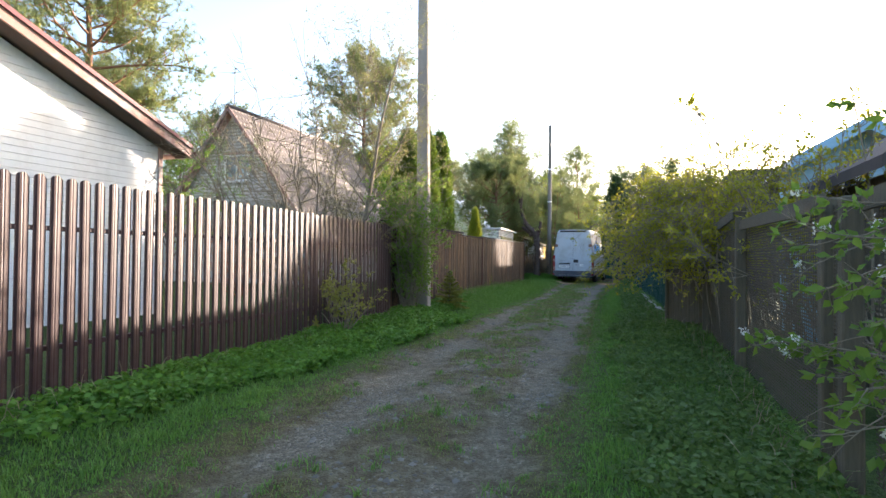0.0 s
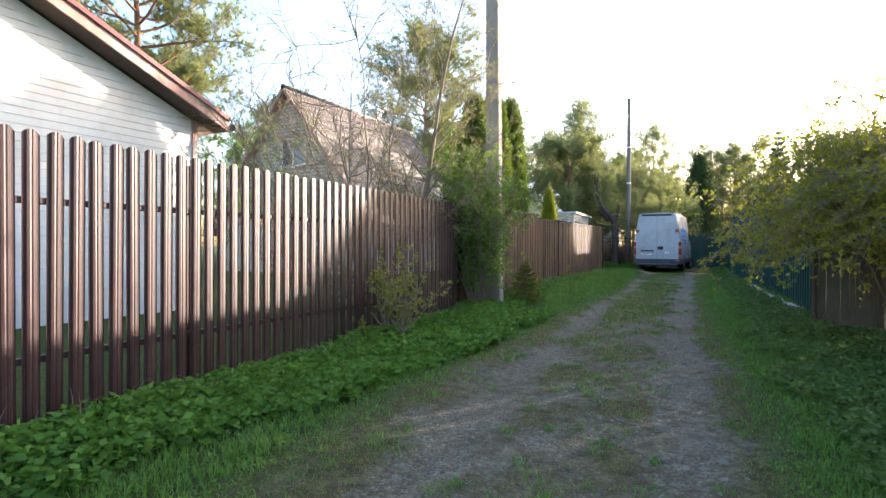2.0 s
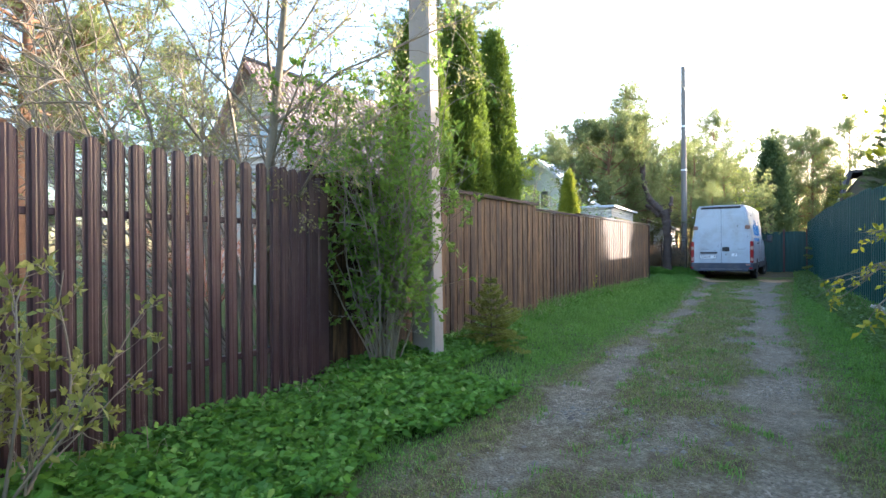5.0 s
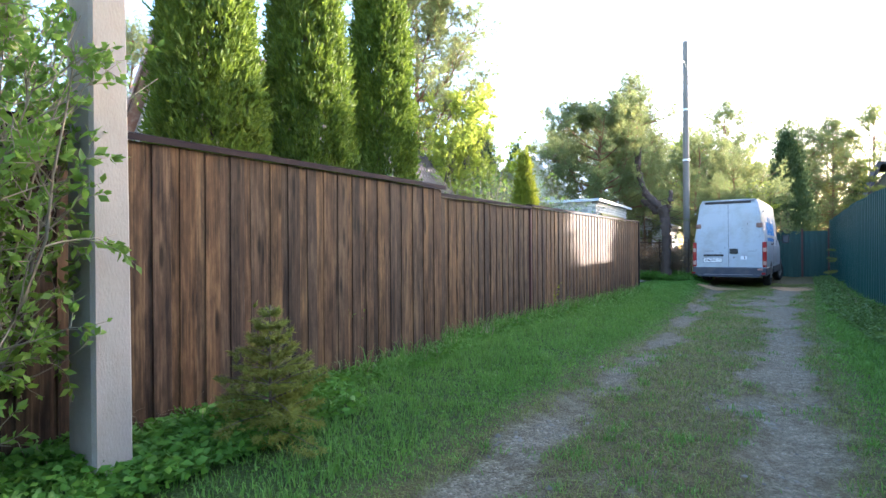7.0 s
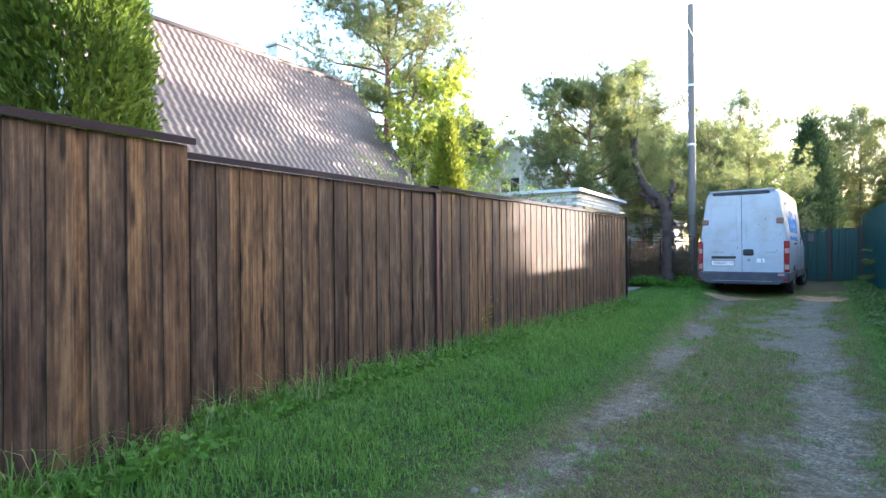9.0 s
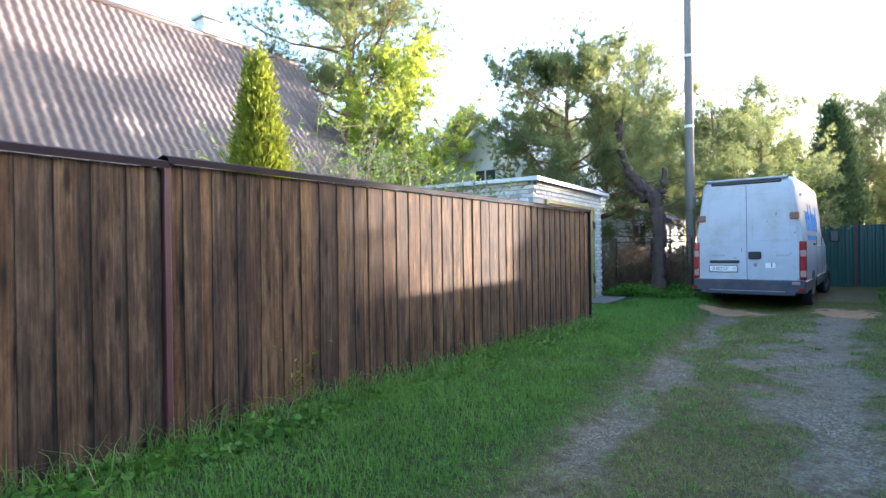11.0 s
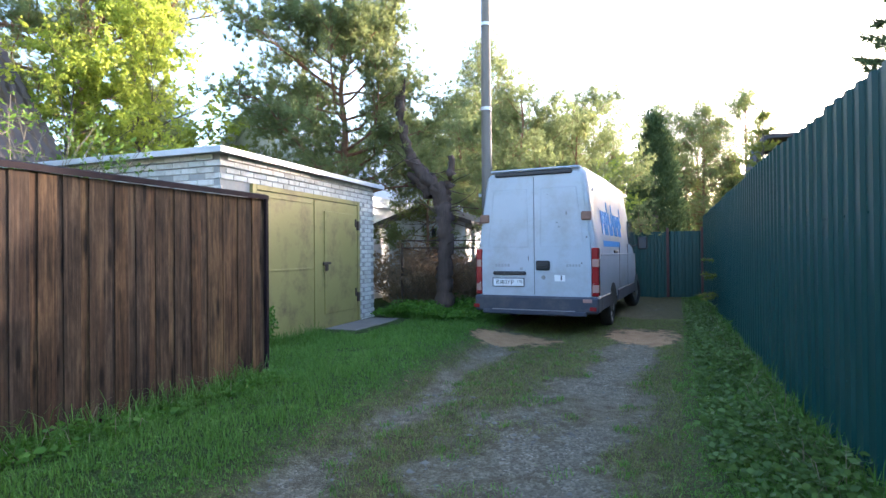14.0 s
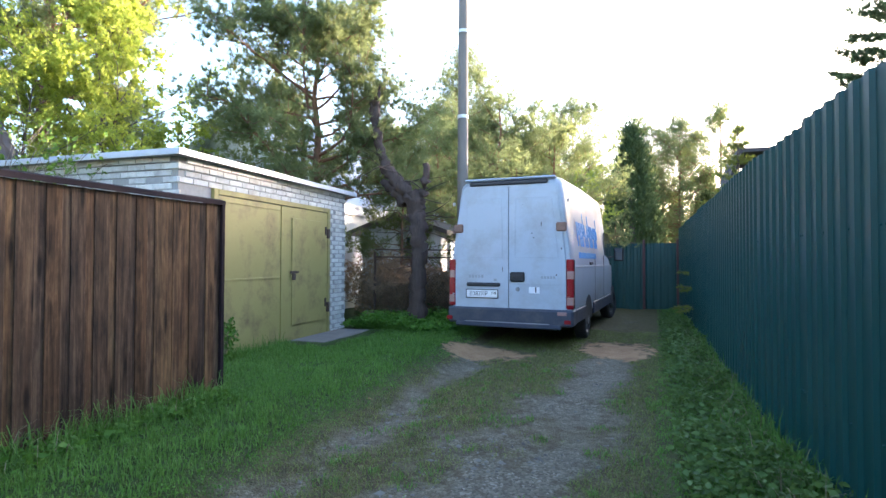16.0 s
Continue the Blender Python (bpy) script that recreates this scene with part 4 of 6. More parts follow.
def garage():
    """Local frame: front wall along +y from the near corner, the lane side is +x."""
    g = new("garage")
    g.matrix_basis = GARAGE
    tagged(g, "white brick garage with a flat roof and yellow steel gates", "garage")

    def p(name, bm, m, parent=None, label="", basis=None):
        me = bm if isinstance(bm, bpy.types.Mesh) else mesh_of(bm, name, M[m])
        ob = new(name, me)
        ob.parent = parent or g
        if basis is not None:
            ob.matrix_basis = basis
        if label:
            ob["label"] = label
        return ob

    L, D, H = 4.1, 4.2, 2.56
    core = boxed(-D, -0.05, 0.05, 0.6, 0, H)
    for b in ((-D, -0.05, 3.5, L - 0.05, 0, H), (-D, -0.05, 0.6, 3.5, 2.28, H), (-D, -D + 0.2, 0.6, 3.5, 0, 2.28)):
        box(core, *b)
    p("wall", core, "mortar", None, "mortared brick wall")
    brick = mesh_of(boxed(-0.0125, 0.0125, -0.122, 0.122, -0.032, 0.032, 0.004), "brick", M["white_brick"])
    half = mesh_of(boxed(-0.0125, 0.0125, -0.058, 0.058, -0.032, 0.032, 0.004), "brick", M["white_brick"])
    side = pose(0, 0, 0, 0, 0, 90)
    for row in range(32):
        z = 0.14 + row * 0.077
        off = 0.125 if row % 2 else 0.0
        proud = 0.0 if row < 30 else 0.012 * (row - 29)
        for i in range(16):
            y = 0.14 + off + i * 0.252
            if y > L - 0.1:
                continue
            if row >= 28 or y > 3.55:
                p("brick", brick, None, None, "", pose(-0.045 + proud, y, z))
        if row % 2 and row < 28:
            p("brick", half, None, None, "", pose(-0.045, 3.53, z))
        if row >= 20:
            for i in range(9):
                x = -0.14 - off - i * 0.252
                if row in (26, 28) and i % 2:
                    continue
                p("brick", brick, None, None, "", pose(x, 0.045 - proud, z) @ side)
    p("roof_slab", boxed(-D - 0.1, 0.10, -0.10, L + 0.1, H, H + 0.04, 0.01), "concrete", None, "flat concrete roof slab")
    p("flashing", boxed(0.102, 0.115, -0.115, L + 0.11, H - 0.01, H + 0.06, 0.003), "flashing", None, "pale sheet metal roof edging")
    p("flashing", boxed(-D - 0.1, 0.10, -0.116, -0.102, H - 0.01, H + 0.06, 0.003), "flashing", None, "pale sheet metal roof edging")
    p("roofing", boxed(-D - 0.1, 0.112, -0.112, L + 0.108, H + 0.042, H + 0.064, 0.004), "flashing", None, "grey sheet roofing")
    # gates
    fr = boxed(-0.06, 0.0, 0.58, 0.66, 0.05, 2.26, 0.005)
    box(fr, -0.06, 0.0, 3.36, 3.44, 0.05, 2.26, 0.005)
    box(fr, -0.06, 0.0, 0.66, 3.36, 2.19, 2.26, 0.005)
    p("gate_frame", fr, "gate", None, "yellow steel gate frame")
    for y0, y1 in ((0.67, 1.99), (2.01, 3.35)):
        leaf = p("gate_leaf", boxed(-0.035, -0.008, y0, y1, 0.08, 2.18, 0.003), "gate", None, "olive yellow painted steel gate leaf")
        if y0 < 1:
            for z in (0.1, 1.1, 2.1):
                p("gate_rib", boxed(-0.007, 0.004, y0 + 0.02, y1 - 0.02, z, z + 0.03, 0.003), "gate", leaf)
        else:
            d = p("wicket_door", boxed(-0.007, 0.010, y0 + 0.26, y1 - 0.10, 0.38, 2.02, 0.004), "gate", leaf, "small door set in the gate")
            p("lock_hasp", boxed(0.010, 0.03, y0 + 0.20, y0 + 0.42, 1.17, 1.21, 0.006), "dark_metal", leaf)
            p("padlock", boxed(0.012, 0.05, y0 + 0.24, y0 + 0.31, 1.07, 1.17, 0.01), "dark_metal", leaf)
            for z in (0.6, 1.8):
                p("hinge", boxed(0.008, 0.03, y1 - 0.12, y1 - 0.08, z, z + 0.14, 0.006), "dark_metal", leaf)
        for z in (0.5, 1.75):
            yy = y0 if y0 < 1 else y1
            p("hinge", boxed(-0.01, 0.03, yy - 0.03, yy + 0.03, z, z + 0.16, 0.008), "dark_metal", leaf)
    slab = boxed(0.02, 0.60, 2.2, 3.8, -0.05, 0.168, 0.02)
    ob = new("threshold_slab", mesh_of(slab, "threshold_slab", M["old_pole"]))
    ob.matrix_basis = GARAGE
    tagged(ob, "worn grey concrete slab before the garage gate", "concrete slab")


def white_cottage():
    h = thing("cottage", "small white plastered cottage with a brown roof behind brushwood", "house", at=(-6.0, 32.4, 0))
    part("wall", prism([(-7.1, 0), (-5.05, 0), (-5.05, 2.05), (-6.1, 2.42), (-7.1, 2.05)], "y", 31.4, 33.6), M["siding"], h, "white plastered wall")
    for sgn in (1, -1):
        part("roof", prism([(-6.1 + sgn * 1.3, 1.97), (-6.1, 2.42), (-6.1, 2.52), (-6.1 + sgn * 1.3, 2.07)], "y", 31.15, 33.8), M["roof_brown"], h, "brown roof slope")
    window(h, -5.75, 31.4, 1.25, 0.5, 0.75, "y", mullions=1)


def shade_house():
    """Added unseen: its steep roof shades the picket fence and the first planks."""
    h = thing("house", "unseen boarded house with a dark mansard roof, added to shade the fences", "house", at=(5.6, 30, 0))
    part("wall", prism([(4.3, 0), (6.85, 0), (6.85, 3.87), (6.0, 4.92), (4.3, 4.92)], "y", 26.1, 33.6), M["old_wood"], h, "old boarded wall")
    part("roof", prism([(4.2, 4.93), (6.1, 4.93), (7.0, 3.75), (7.0, 3.93), (6.15, 5.06), (4.2, 5.06)], "y", 25.8, 33.9), M["roof_dark"], h, "dark mansard roof")


white_cottage()
shade_house()
house_a()
house_b()
house_c()
blue_house()
brown_shed()
dark_house()
garage()

# ---------------- fences, poles ----------------
def folded_sheet(prof, thick, bottom, top_of, name, material):
    """Thin folded sheet as a closed solid; prof: pairs along the fence and out of it; top_of gives the top's height."""
    loop = list(prof) + [(s_, d - thick) for s_, d in reversed(prof)]
    bm = bmesh.new()
    lo = [bm.verts.new((d, s_, bottom)) for s_, d in loop]
    hi = [bm.verts.new((d, s_, top_of(s_))) for s_, d in loop]
    n, m = len(loop), len(prof)
    for i in range(n):
        bm.faces.new((lo[i], lo[(i + 1) % n], hi[(i + 1) % n], hi[i]))
    for i in range(m - 1):
        bm.faces.new((hi[i], hi[i + 1], hi[n - 2 - i], hi[n - 1 - i]))
    return mesh_of(bm, name, material)


def slat_mesh():
    """Steel picket with a raised middle and a rounded top; local y along the fence, +x to the lane."""
    prof = [(0.90 * y, d) for y, d in ((-0.055, 0.004), (-0.05, 0.0), (-0.036, 0.0), (-0.028, 0.011), (-0.010, 0.0125), (0.0, 0.010), (0.010, 0.0125), (0.028, 0.011), (0.036, 0.0), (0.05, 0.0), (0.055, 0.004))]
    return folded_sheet(prof, 0.003, 0.0, lambda y: 1.712 + 0.042 * math.sqrt(max(0, 1 - (y / 0.0505) ** 2)), "picket", M["brown_steel"])


def picket_fence():
    f = thing("picket_fence", "brown steel picket fence with rounded picket tops", "fence", at=(-3.64, 3, 0))
    a, b = np.array([-3.50, -3.2]), np.array([-3.77, 9.27])
    L = np.linalg.norm(b - a)
    yaw = math.degrees(math.atan2(-(b - a)[0], (b - a)[1]))
    me = slat_mesh()
    r = np.random.default_rng(3)
    at, pitch = 0.0, 0.128
    while at < L - 0.02:
        p = a + (b - a) * at / L
        ob = part("picket", me, None, f)
        ob.matrix_basis = pose(p[0], p[1], 0.085 + r.uniform(-0.006, 0.006), r.uniform(-0.3, 0.3), 0, yaw + r.uniform(-0.8, 0.8))
        at += pitch if at < L - 0.52 else 0.094
    part("end_panel", boxed(-0.006, -0.003, L - 0.42, L + 0.02, 0.08, 1.74, 0.0, pose(a[0], a[1], 0, 0, 0, yaw)), M["brown_steel"], f, "plain dark brown closing sheet")
    for z in (0.45, 1.40):
        rail = boxed(-0.052, -0.006, 0, L, z, z + 0.04, 0.004, pose(a[0], a[1], 0, 0, 0, yaw))
        part("rail", rail, M["brown_steel"], f)
    for s in np.arange(0.3, L, 2.45):
        part("post", boxed(-0.11, -0.05, s - 0.03, s + 0.03, -0.1, 1.78, 0.005, pose(a[0], a[1], 0, 0, 0, yaw)), M["brown_steel"], f)
    part("post", boxed(-0.10, 0.01, L + 0.03, L + 0.13, -0.1, 1.80, 0.005, pose(a[0], a[1], 0, 0, 0, yaw)), M["brown_steel"], f, "dark brown end post")


def plank_fence(y0, y1, x, top, label, post_red):
    f = thing("plank_fence", label, "fence", "plank fences along the lane", at=(x, (y0 + y1) / 2, 0))
    r = np.random.default_rng(int(y0 * 10))
    shapes = [mesh_of(boxed(-0.011, 0.011, -w / 2, w / 2, 0, 1, 0.002), "plank", M["board"]) for w in (0.100, 0.105, 0.110, 0.116)]
    y, i = y0, 0
    base = 0.13
    while y < y1 - 0.03:
        w = 0.076 + 0.024 * r.random()
        ob = part("plank", shapes[int(r.integers(4))], None, f)
        z0 = base - 0.03 + r.uniform(-0.01, 0.01)
        d = 0.0 if i % 2 else -0.008
        if r.random() < 0.3:
            d += r.uniform(-0.004, 0.003)
        ob.matrix_basis = pose(x + d, min(y + w / 2, y1 - 0.045), z0, r.uniform(-0.25, 0.25), 0, r.uniform(-1, 1)) @ Matrix.Diagonal((1, 1, top - 0.035 - z0, 1))
        y += w
        i += 1
    for z in (0.42, 1.05, 1.62):
        part("rail", boxed(x - 0.085, x - 0.036, y0, y1, z, z + 0.05, 0.004), M["board"], f)
    cap = prism([(x - 0.09, top + 0.005), (x - 0.02, top + 0.022), (x + 0.045, top + 0.004), (x + 0.047, top - 0.035), (x + 0.040, top - 0.035), (x + 0.038, top - 0.002), (x - 0.02, top + 0.014), (x - 0.088, top - 0.002)], "y", y0 - 0.03, y1 + 0.03)
    part("cap_strip", cap, M["cap"], f, "dark brown sheet metal cap")
    for yy in ((y0 + 0.05, y1 - 0.03) if y1 - y0 < 5.2 else (y0 + 0.05, (y0 + y1) / 2, y1 - 0.03)):
        part("post", boxed(x - 0.15, x - 0.09, yy - 0.03, yy + 0.03, -0.1, top - 0.01, 0.004), M["red_post"], f)
    if post_red:
        part("end_post", boxed(x - 0.07, x + 0.032, y1 + 0.004, y1 + 0.044, 0.05, top - 0.02, 0.004), M[post_red], f, "slim post at the fence's end")


def corrugated_mesh(length, h, pitch=0.19, depth=0.021):
    prof, s = [], 0.0
    while s < length - 0.01:
        for ds, d in ((0, 0), (0.07, 0), (0.092, depth), (0.148, depth), (0.17, 0)):
            if s + ds <= length:
                prof.append((s + ds, d))
        s += pitch
    prof.append((length, 0))
    return folded_sheet(prof, 0.0025, 0.0, lambda s_: h, "sheet", M["green_steel"])


def green_fences():
    f = thing("sheet_fence", "tall green corrugated steel sheet fence", "fence", "green sheet fences", at=(0.9, 20, 0))
    screw = bmesh.new()
    bmesh.ops.create_cone(screw, segments=6, radius1=0.009, radius2=0.006, depth=0.006, cap_ends=True, matrix=pose(0, 0, 0, 0, 90, 0))
    screw = mesh_of(screw, "screw", M["green_steel"])
    k = 0
    for a, b, n in ((Vector((1.355, 10.95, 0)), Vector((0.42, 25.2, 0)), 12), (Vector((0.42, 25.2, 0)), Vector((0.2, 36.55, 0)), 10)):
        L = (b - a).length
        yaw = math.degrees(math.atan2(-(b - a).x, (b - a).y))
        for i in range(n):
            h = 1.94 + 0.34 * min(1, k / 7) + 0.015 * math.sin(k * 2.1)
            q = a + (b - a) * (i / n)
            place = pose(q.x, q.y, 0.03, 0, 0, yaw) @ Matrix.Diagonal((-1, 1, 1, 1))
            ob = part("sheet", corrugated_mesh(L / n + 0.004, h), None, f)
            ob.matrix_basis = place
            for z in (0.45, 1.5):
                for j in (0, 2, 4, 6):
                    sc = part("screw", screw, None, f)
                    sc.matrix_basis = place @ pose(0.003, 0.035 + j * 0.19, z + 0.02)
            k += 1
        for z in (0.45, 1.5):
            part("rail", boxed(0.01, 0.05, 0, L, z, z + 0.04, 0.003, pose(a.x, a.y, 0, 0, 0, yaw)), M["red_post"], f)
    f2 = thing("sheet_fence", "green corrugated steel fence with gate closing the lane", "fence", "green sheet fences", at=(-1.6, 36.6, 0))
    for i, (x0, x1) in enumerate(((0.17, -0.73), (-0.76, -1.9), (-1.9, -3.4))):
        ob = part("gate_leaf" if i == 0 else "sheet", corrugated_mesh(abs(x1 - x0), 1.93), None, f2)
        ob.matrix_basis = pose(x0, 36.6 - 0.05 * (i == 0), -0.03, 0, 0, 90) @ Matrix.Diagonal((-1, 1, 1, 1))
    for x in (0.16, -0.745):
        part("post", boxed(x - 0.035, x + 0.035, 36.48, 36.55, 0, 2.0, 0.004), M["red_post"], f2, "dark red gate post")
    part("post", boxed(-1.52, -1.42, 36.62, 36.72, 0, 2.2, 0.01), M["old_wood"], f2, "pale wooden post")
    k = tagged(new("kerb", mesh_of(boxed(-0.06, 0.06, 0, 6.2, -0.05, 0.13, 0.015, pose(1.16, 12.2, 0.03, 0, 0, 3.75)), "kerb", M["concrete"])), "pale concrete kerb strip along the green fence", "kerb")


def netting_fence():
    f = thing("netting_fence", "old timber-framed fence hung with dark netting", "fence", at=(1.74, 5, 0))
    def x_at(y):
        return 1.80 - 0.02 * (y - 3)
    posts = [(0.4, 1.62), (3.3, 1.56), (3.62, 1.58), (6.35, 1.78), (9.15, 1.68), (9.7, 1.62)]
    for y, h in posts:
        part("post", boxed(x_at(y) - 0.05, x_at(y) + 0.05, y - 0.045, y + 0.045, -0.1, h, 0.01), M["old_wood"], f, "weathered greenish timber post")
    for y0, y1, z0, z1 in ((-2, 3.3, 1.66, 1.58), (3.5, 6.35, 1.60, 1.64), (6.35, 9.15, 1.76, 1.64), (9.15, 9.8, 1.6, 1.55)):
        part("top_beam", prism([(y0, z0 - 0.1), (y1, z1 - 0.1), (y1, z1), (y0, z0)], "x", x_at(y0) - 0.075, x_at(y0) - 0.052), M["old_wood"], f, "sagging timber top beam")
        n = bmesh.new()
        top = min(z0, z1) - 0.06
        for z in np.arange(0.10, top, 0.024):
            box(n, x_at(y0) + 0.0, x_at(y0) + 0.002, y0, y1, z, z + 0.011 + 0.003 * math.sin(z * 40))
        for y in np.arange(y0, y1, 0.05):
            box(n, x_at(y0) - 0.002, x_at(y0), y, y + 0.012, 0.10, top)
        part("netting", n, M["net"], f, "dark brown-green shade netting")
    for i in range(11):
        q = i / 10
        part("slat", boxed(-0.008, 0.008, -0.052, 0.052, 0.02, 1.52 - 0.10 * q + 0.03 * math.sin(i * 2.7), 0.004, pose(1.60 - 0.36 * q, 9.80 + 1.05 * q, 0, 1.2 * math.sin(i * 4.1), 0, 19)), M["old_wood"], f, "weathered brown fence board")
    part("post", boxed(-0.04, 0.04, -0.04, 0.04, -0.1, 1.5, 0.008, pose(1.20, 10.93, 0, 0, 0, 19)), M["old_wood"], f, "weathered greenish timber post")
    # dense rough wood behind the net
    for i, y in enumerate(np.arange(6.6, 9.1, 0.21)):
        part("slat", boxed(x_at(y) + 0.06, x_at(y) + 0.08, y, y + 0.15, 0.05, 1.55 + 0.05 * math.sin(i * 3.0), 0.004), M["old_wood"], f)


def wire_fence():
    f = thing("chain_link_fence", "rusty chain-link fence on thin posts", "fence", at=(-5, 29.6, 0))
    lines = []
    x0, x1, z0, z1, y = -5.85, -4.0, 0.15, 1.45, 29.7
    s = 0.065
    for k in np.arange(-(z1 - z0), x1 - x0, s):
        a = max(0, k); b = min(x1 - x0, k + z1 - z0)
        if b > a:
            lines.append((np.array([[x0 + a, y, z0 + a - k], [x0 + b, y, z0 + b - k]]), np.array([0.003, 0.003])))
            lines.append((np.array([[x0 + a, y, z1 - (a - k)], [x0 + b, y, z1 - (b - k)]]), np.array([0.003, 0.003])))
    part("wire_mesh", tubes("wire_mesh", lines, M["dark_metal"], 3), None, f, "rusty diamond wire mesh")
    for x in (-5.85, -4.95, -4.0):
        part("post", tubes("post", [(np.array([[x, y + 0.03, -0.1], [x, y + 0.03, 1.55]]), np.array([0.025, 0.025]))], M["dark_metal"], 8), None, f)
    for z in (1.45, 1.6):
        part("rail", tubes("rail", [(np.array([[x0, y + 0.03, z], [x1, y + 0.03, z - 0.02]]), np.array([0.015, 0.015]))], M["dark_metal"], 6), None, f)
    f3 = thing("picket_fence", "dark old wooden pickets beside the stump", "fence", at=(-3.9, 30.4, 0))
    r = np.random.default_rng(4)
    for i in range(11):
        x = -4.35 + i * 0.11
        part("picket", boxed(x - 0.02, x + 0.02, 30.4, 30.42, 0, 1.15 + 0.2 * r.random(), 0.004, None), M["old_wood"], f3)
    part("rail", boxed(-4.4, -3.2, 30.425, 30.46, 0.8, 0.86, 0.004), M["old_wood"], f3)


def poles():
    p = thing("utility_pole", "tall square concrete utility pole beside the plank fence", "pole", "utility poles", at=(-3.53, 10.62, 0))
    bm = bmesh.new()
    lv = []
    for z, h in ((-0.1, 0.102), (0.9, 0.100), (9.4, 0.072)):
        lv.append([bm.verts.new((-3.57 - 0.010 * z + math.cos(a) * h * 1.72, 10.59 + math.sin(a) * h * 1.24, z)) for a in [math.radians(d + 1) for d in (40, 50, 130, 140, 220, 230, 310, 320)]])
    for a, b in zip(lv, lv[1:]):
        for i in range(8):
            bm.faces.new((a[i], a[(i + 1) % 8], b[(i + 1) % 8], b[i]))
    bm.faces.new(lv[-1])
    part("shaft", bm, M["pole_concrete"], p, "pitted brownish concrete shaft")
    part("cross_arm", boxed(-3.75, -3.30, 10.5, 10.56, 9.0, 9.07, 0.005), M["dark_metal"], p)
    x, y = -4.18, 30.45
    q = thing("utility_pole", "weathered grey utility pole with pale bands", "pole", "utility poles", at=(x, y, 0))
    part("shaft", tubes("shaft", [(np.array([[x, y, -0.1], [x, y, 3], [x, y, 6], [x, y, 8.65]]), np.array([0.12, 0.112, 0.10, 0.088]))], M["old_pole"], 10), None, q, "grey-brown shaft")
    for z in (4.35, 6.15):
        part("band", tubes("band", [(np.array([[x, y, z], [x, y, z + 0.07]]), np.array([0.118, 0.116]))], M["white_paint"], 12), None, q, "pale band")
    for s, z in ((1, 7.1), (-1, 7.05), (1, 7.35)):
        part("insulator_arm", tubes("insulator_arm", [(np.array([[x, y, z], [x + s * 0.16, y - 0.05, z], [x + s * 0.28, y - 0.08, z + 0.08]]), np.array([0.012, 0.012, 0.012]))], M["dark_metal"], 6), None, q)
        part("insulator", tubes("insulator", [(np.array([[x + s * 0.28, y - 0.08, z + 0.06], [x + s * 0.28, y - 0.08, z + 0.16]]), np.array([0.035, 0.022]))], M["white_paint"], 8), None, q)
    for i, (dx, z0, z1) in enumerate(((0.28, 9.05, 7.2), )):
        t = np.linspace(0, 1, 24)
        P = np.stack([-3.35 + (x + dx + 3.35) * t, 10.53 + (y - 10.53) * t, z0 + (z1 - z0) * t - 0.55 * 4 * t * (1 - t)], 1)
        ob = new("overhead_cable", tubes("overhead_cable", [(P, np.full(24, 0.009))], M["black"], 5))
        tagged(ob, "thin black overhead cable between the poles", "cable")
    t = np.linspace(0, 1, 16)
    P = np.stack([-3.35 + 2.9 * t, 10.53 - 14 * t, 9.05 + 0.1 * t - 0.5 * 4 * t * (1 - t)], 1)
    tagged(new("overhead_cable", tubes("overhead_cable", [(P, np.full(16, 0.009))], M["black"], 5)), "thin black overhead cable from the concrete pole", "cable")


picket_fence()
plank_fence(9.42, 14.22, -3.93, 1.92, "dark stained plank fence with a metal cap, behind a bush", None)
plank_fence(14.30, 17.03, -4.18, 1.88, "dark stained plank fence section with a metal cap", "red_post")
plank_fence(17.085, 23.62, -4.18, 1.91, "brown stained plank fence section, warm in the evening sun", "cap")
green_fences()
netting_fence()
wire_fence()
poles()

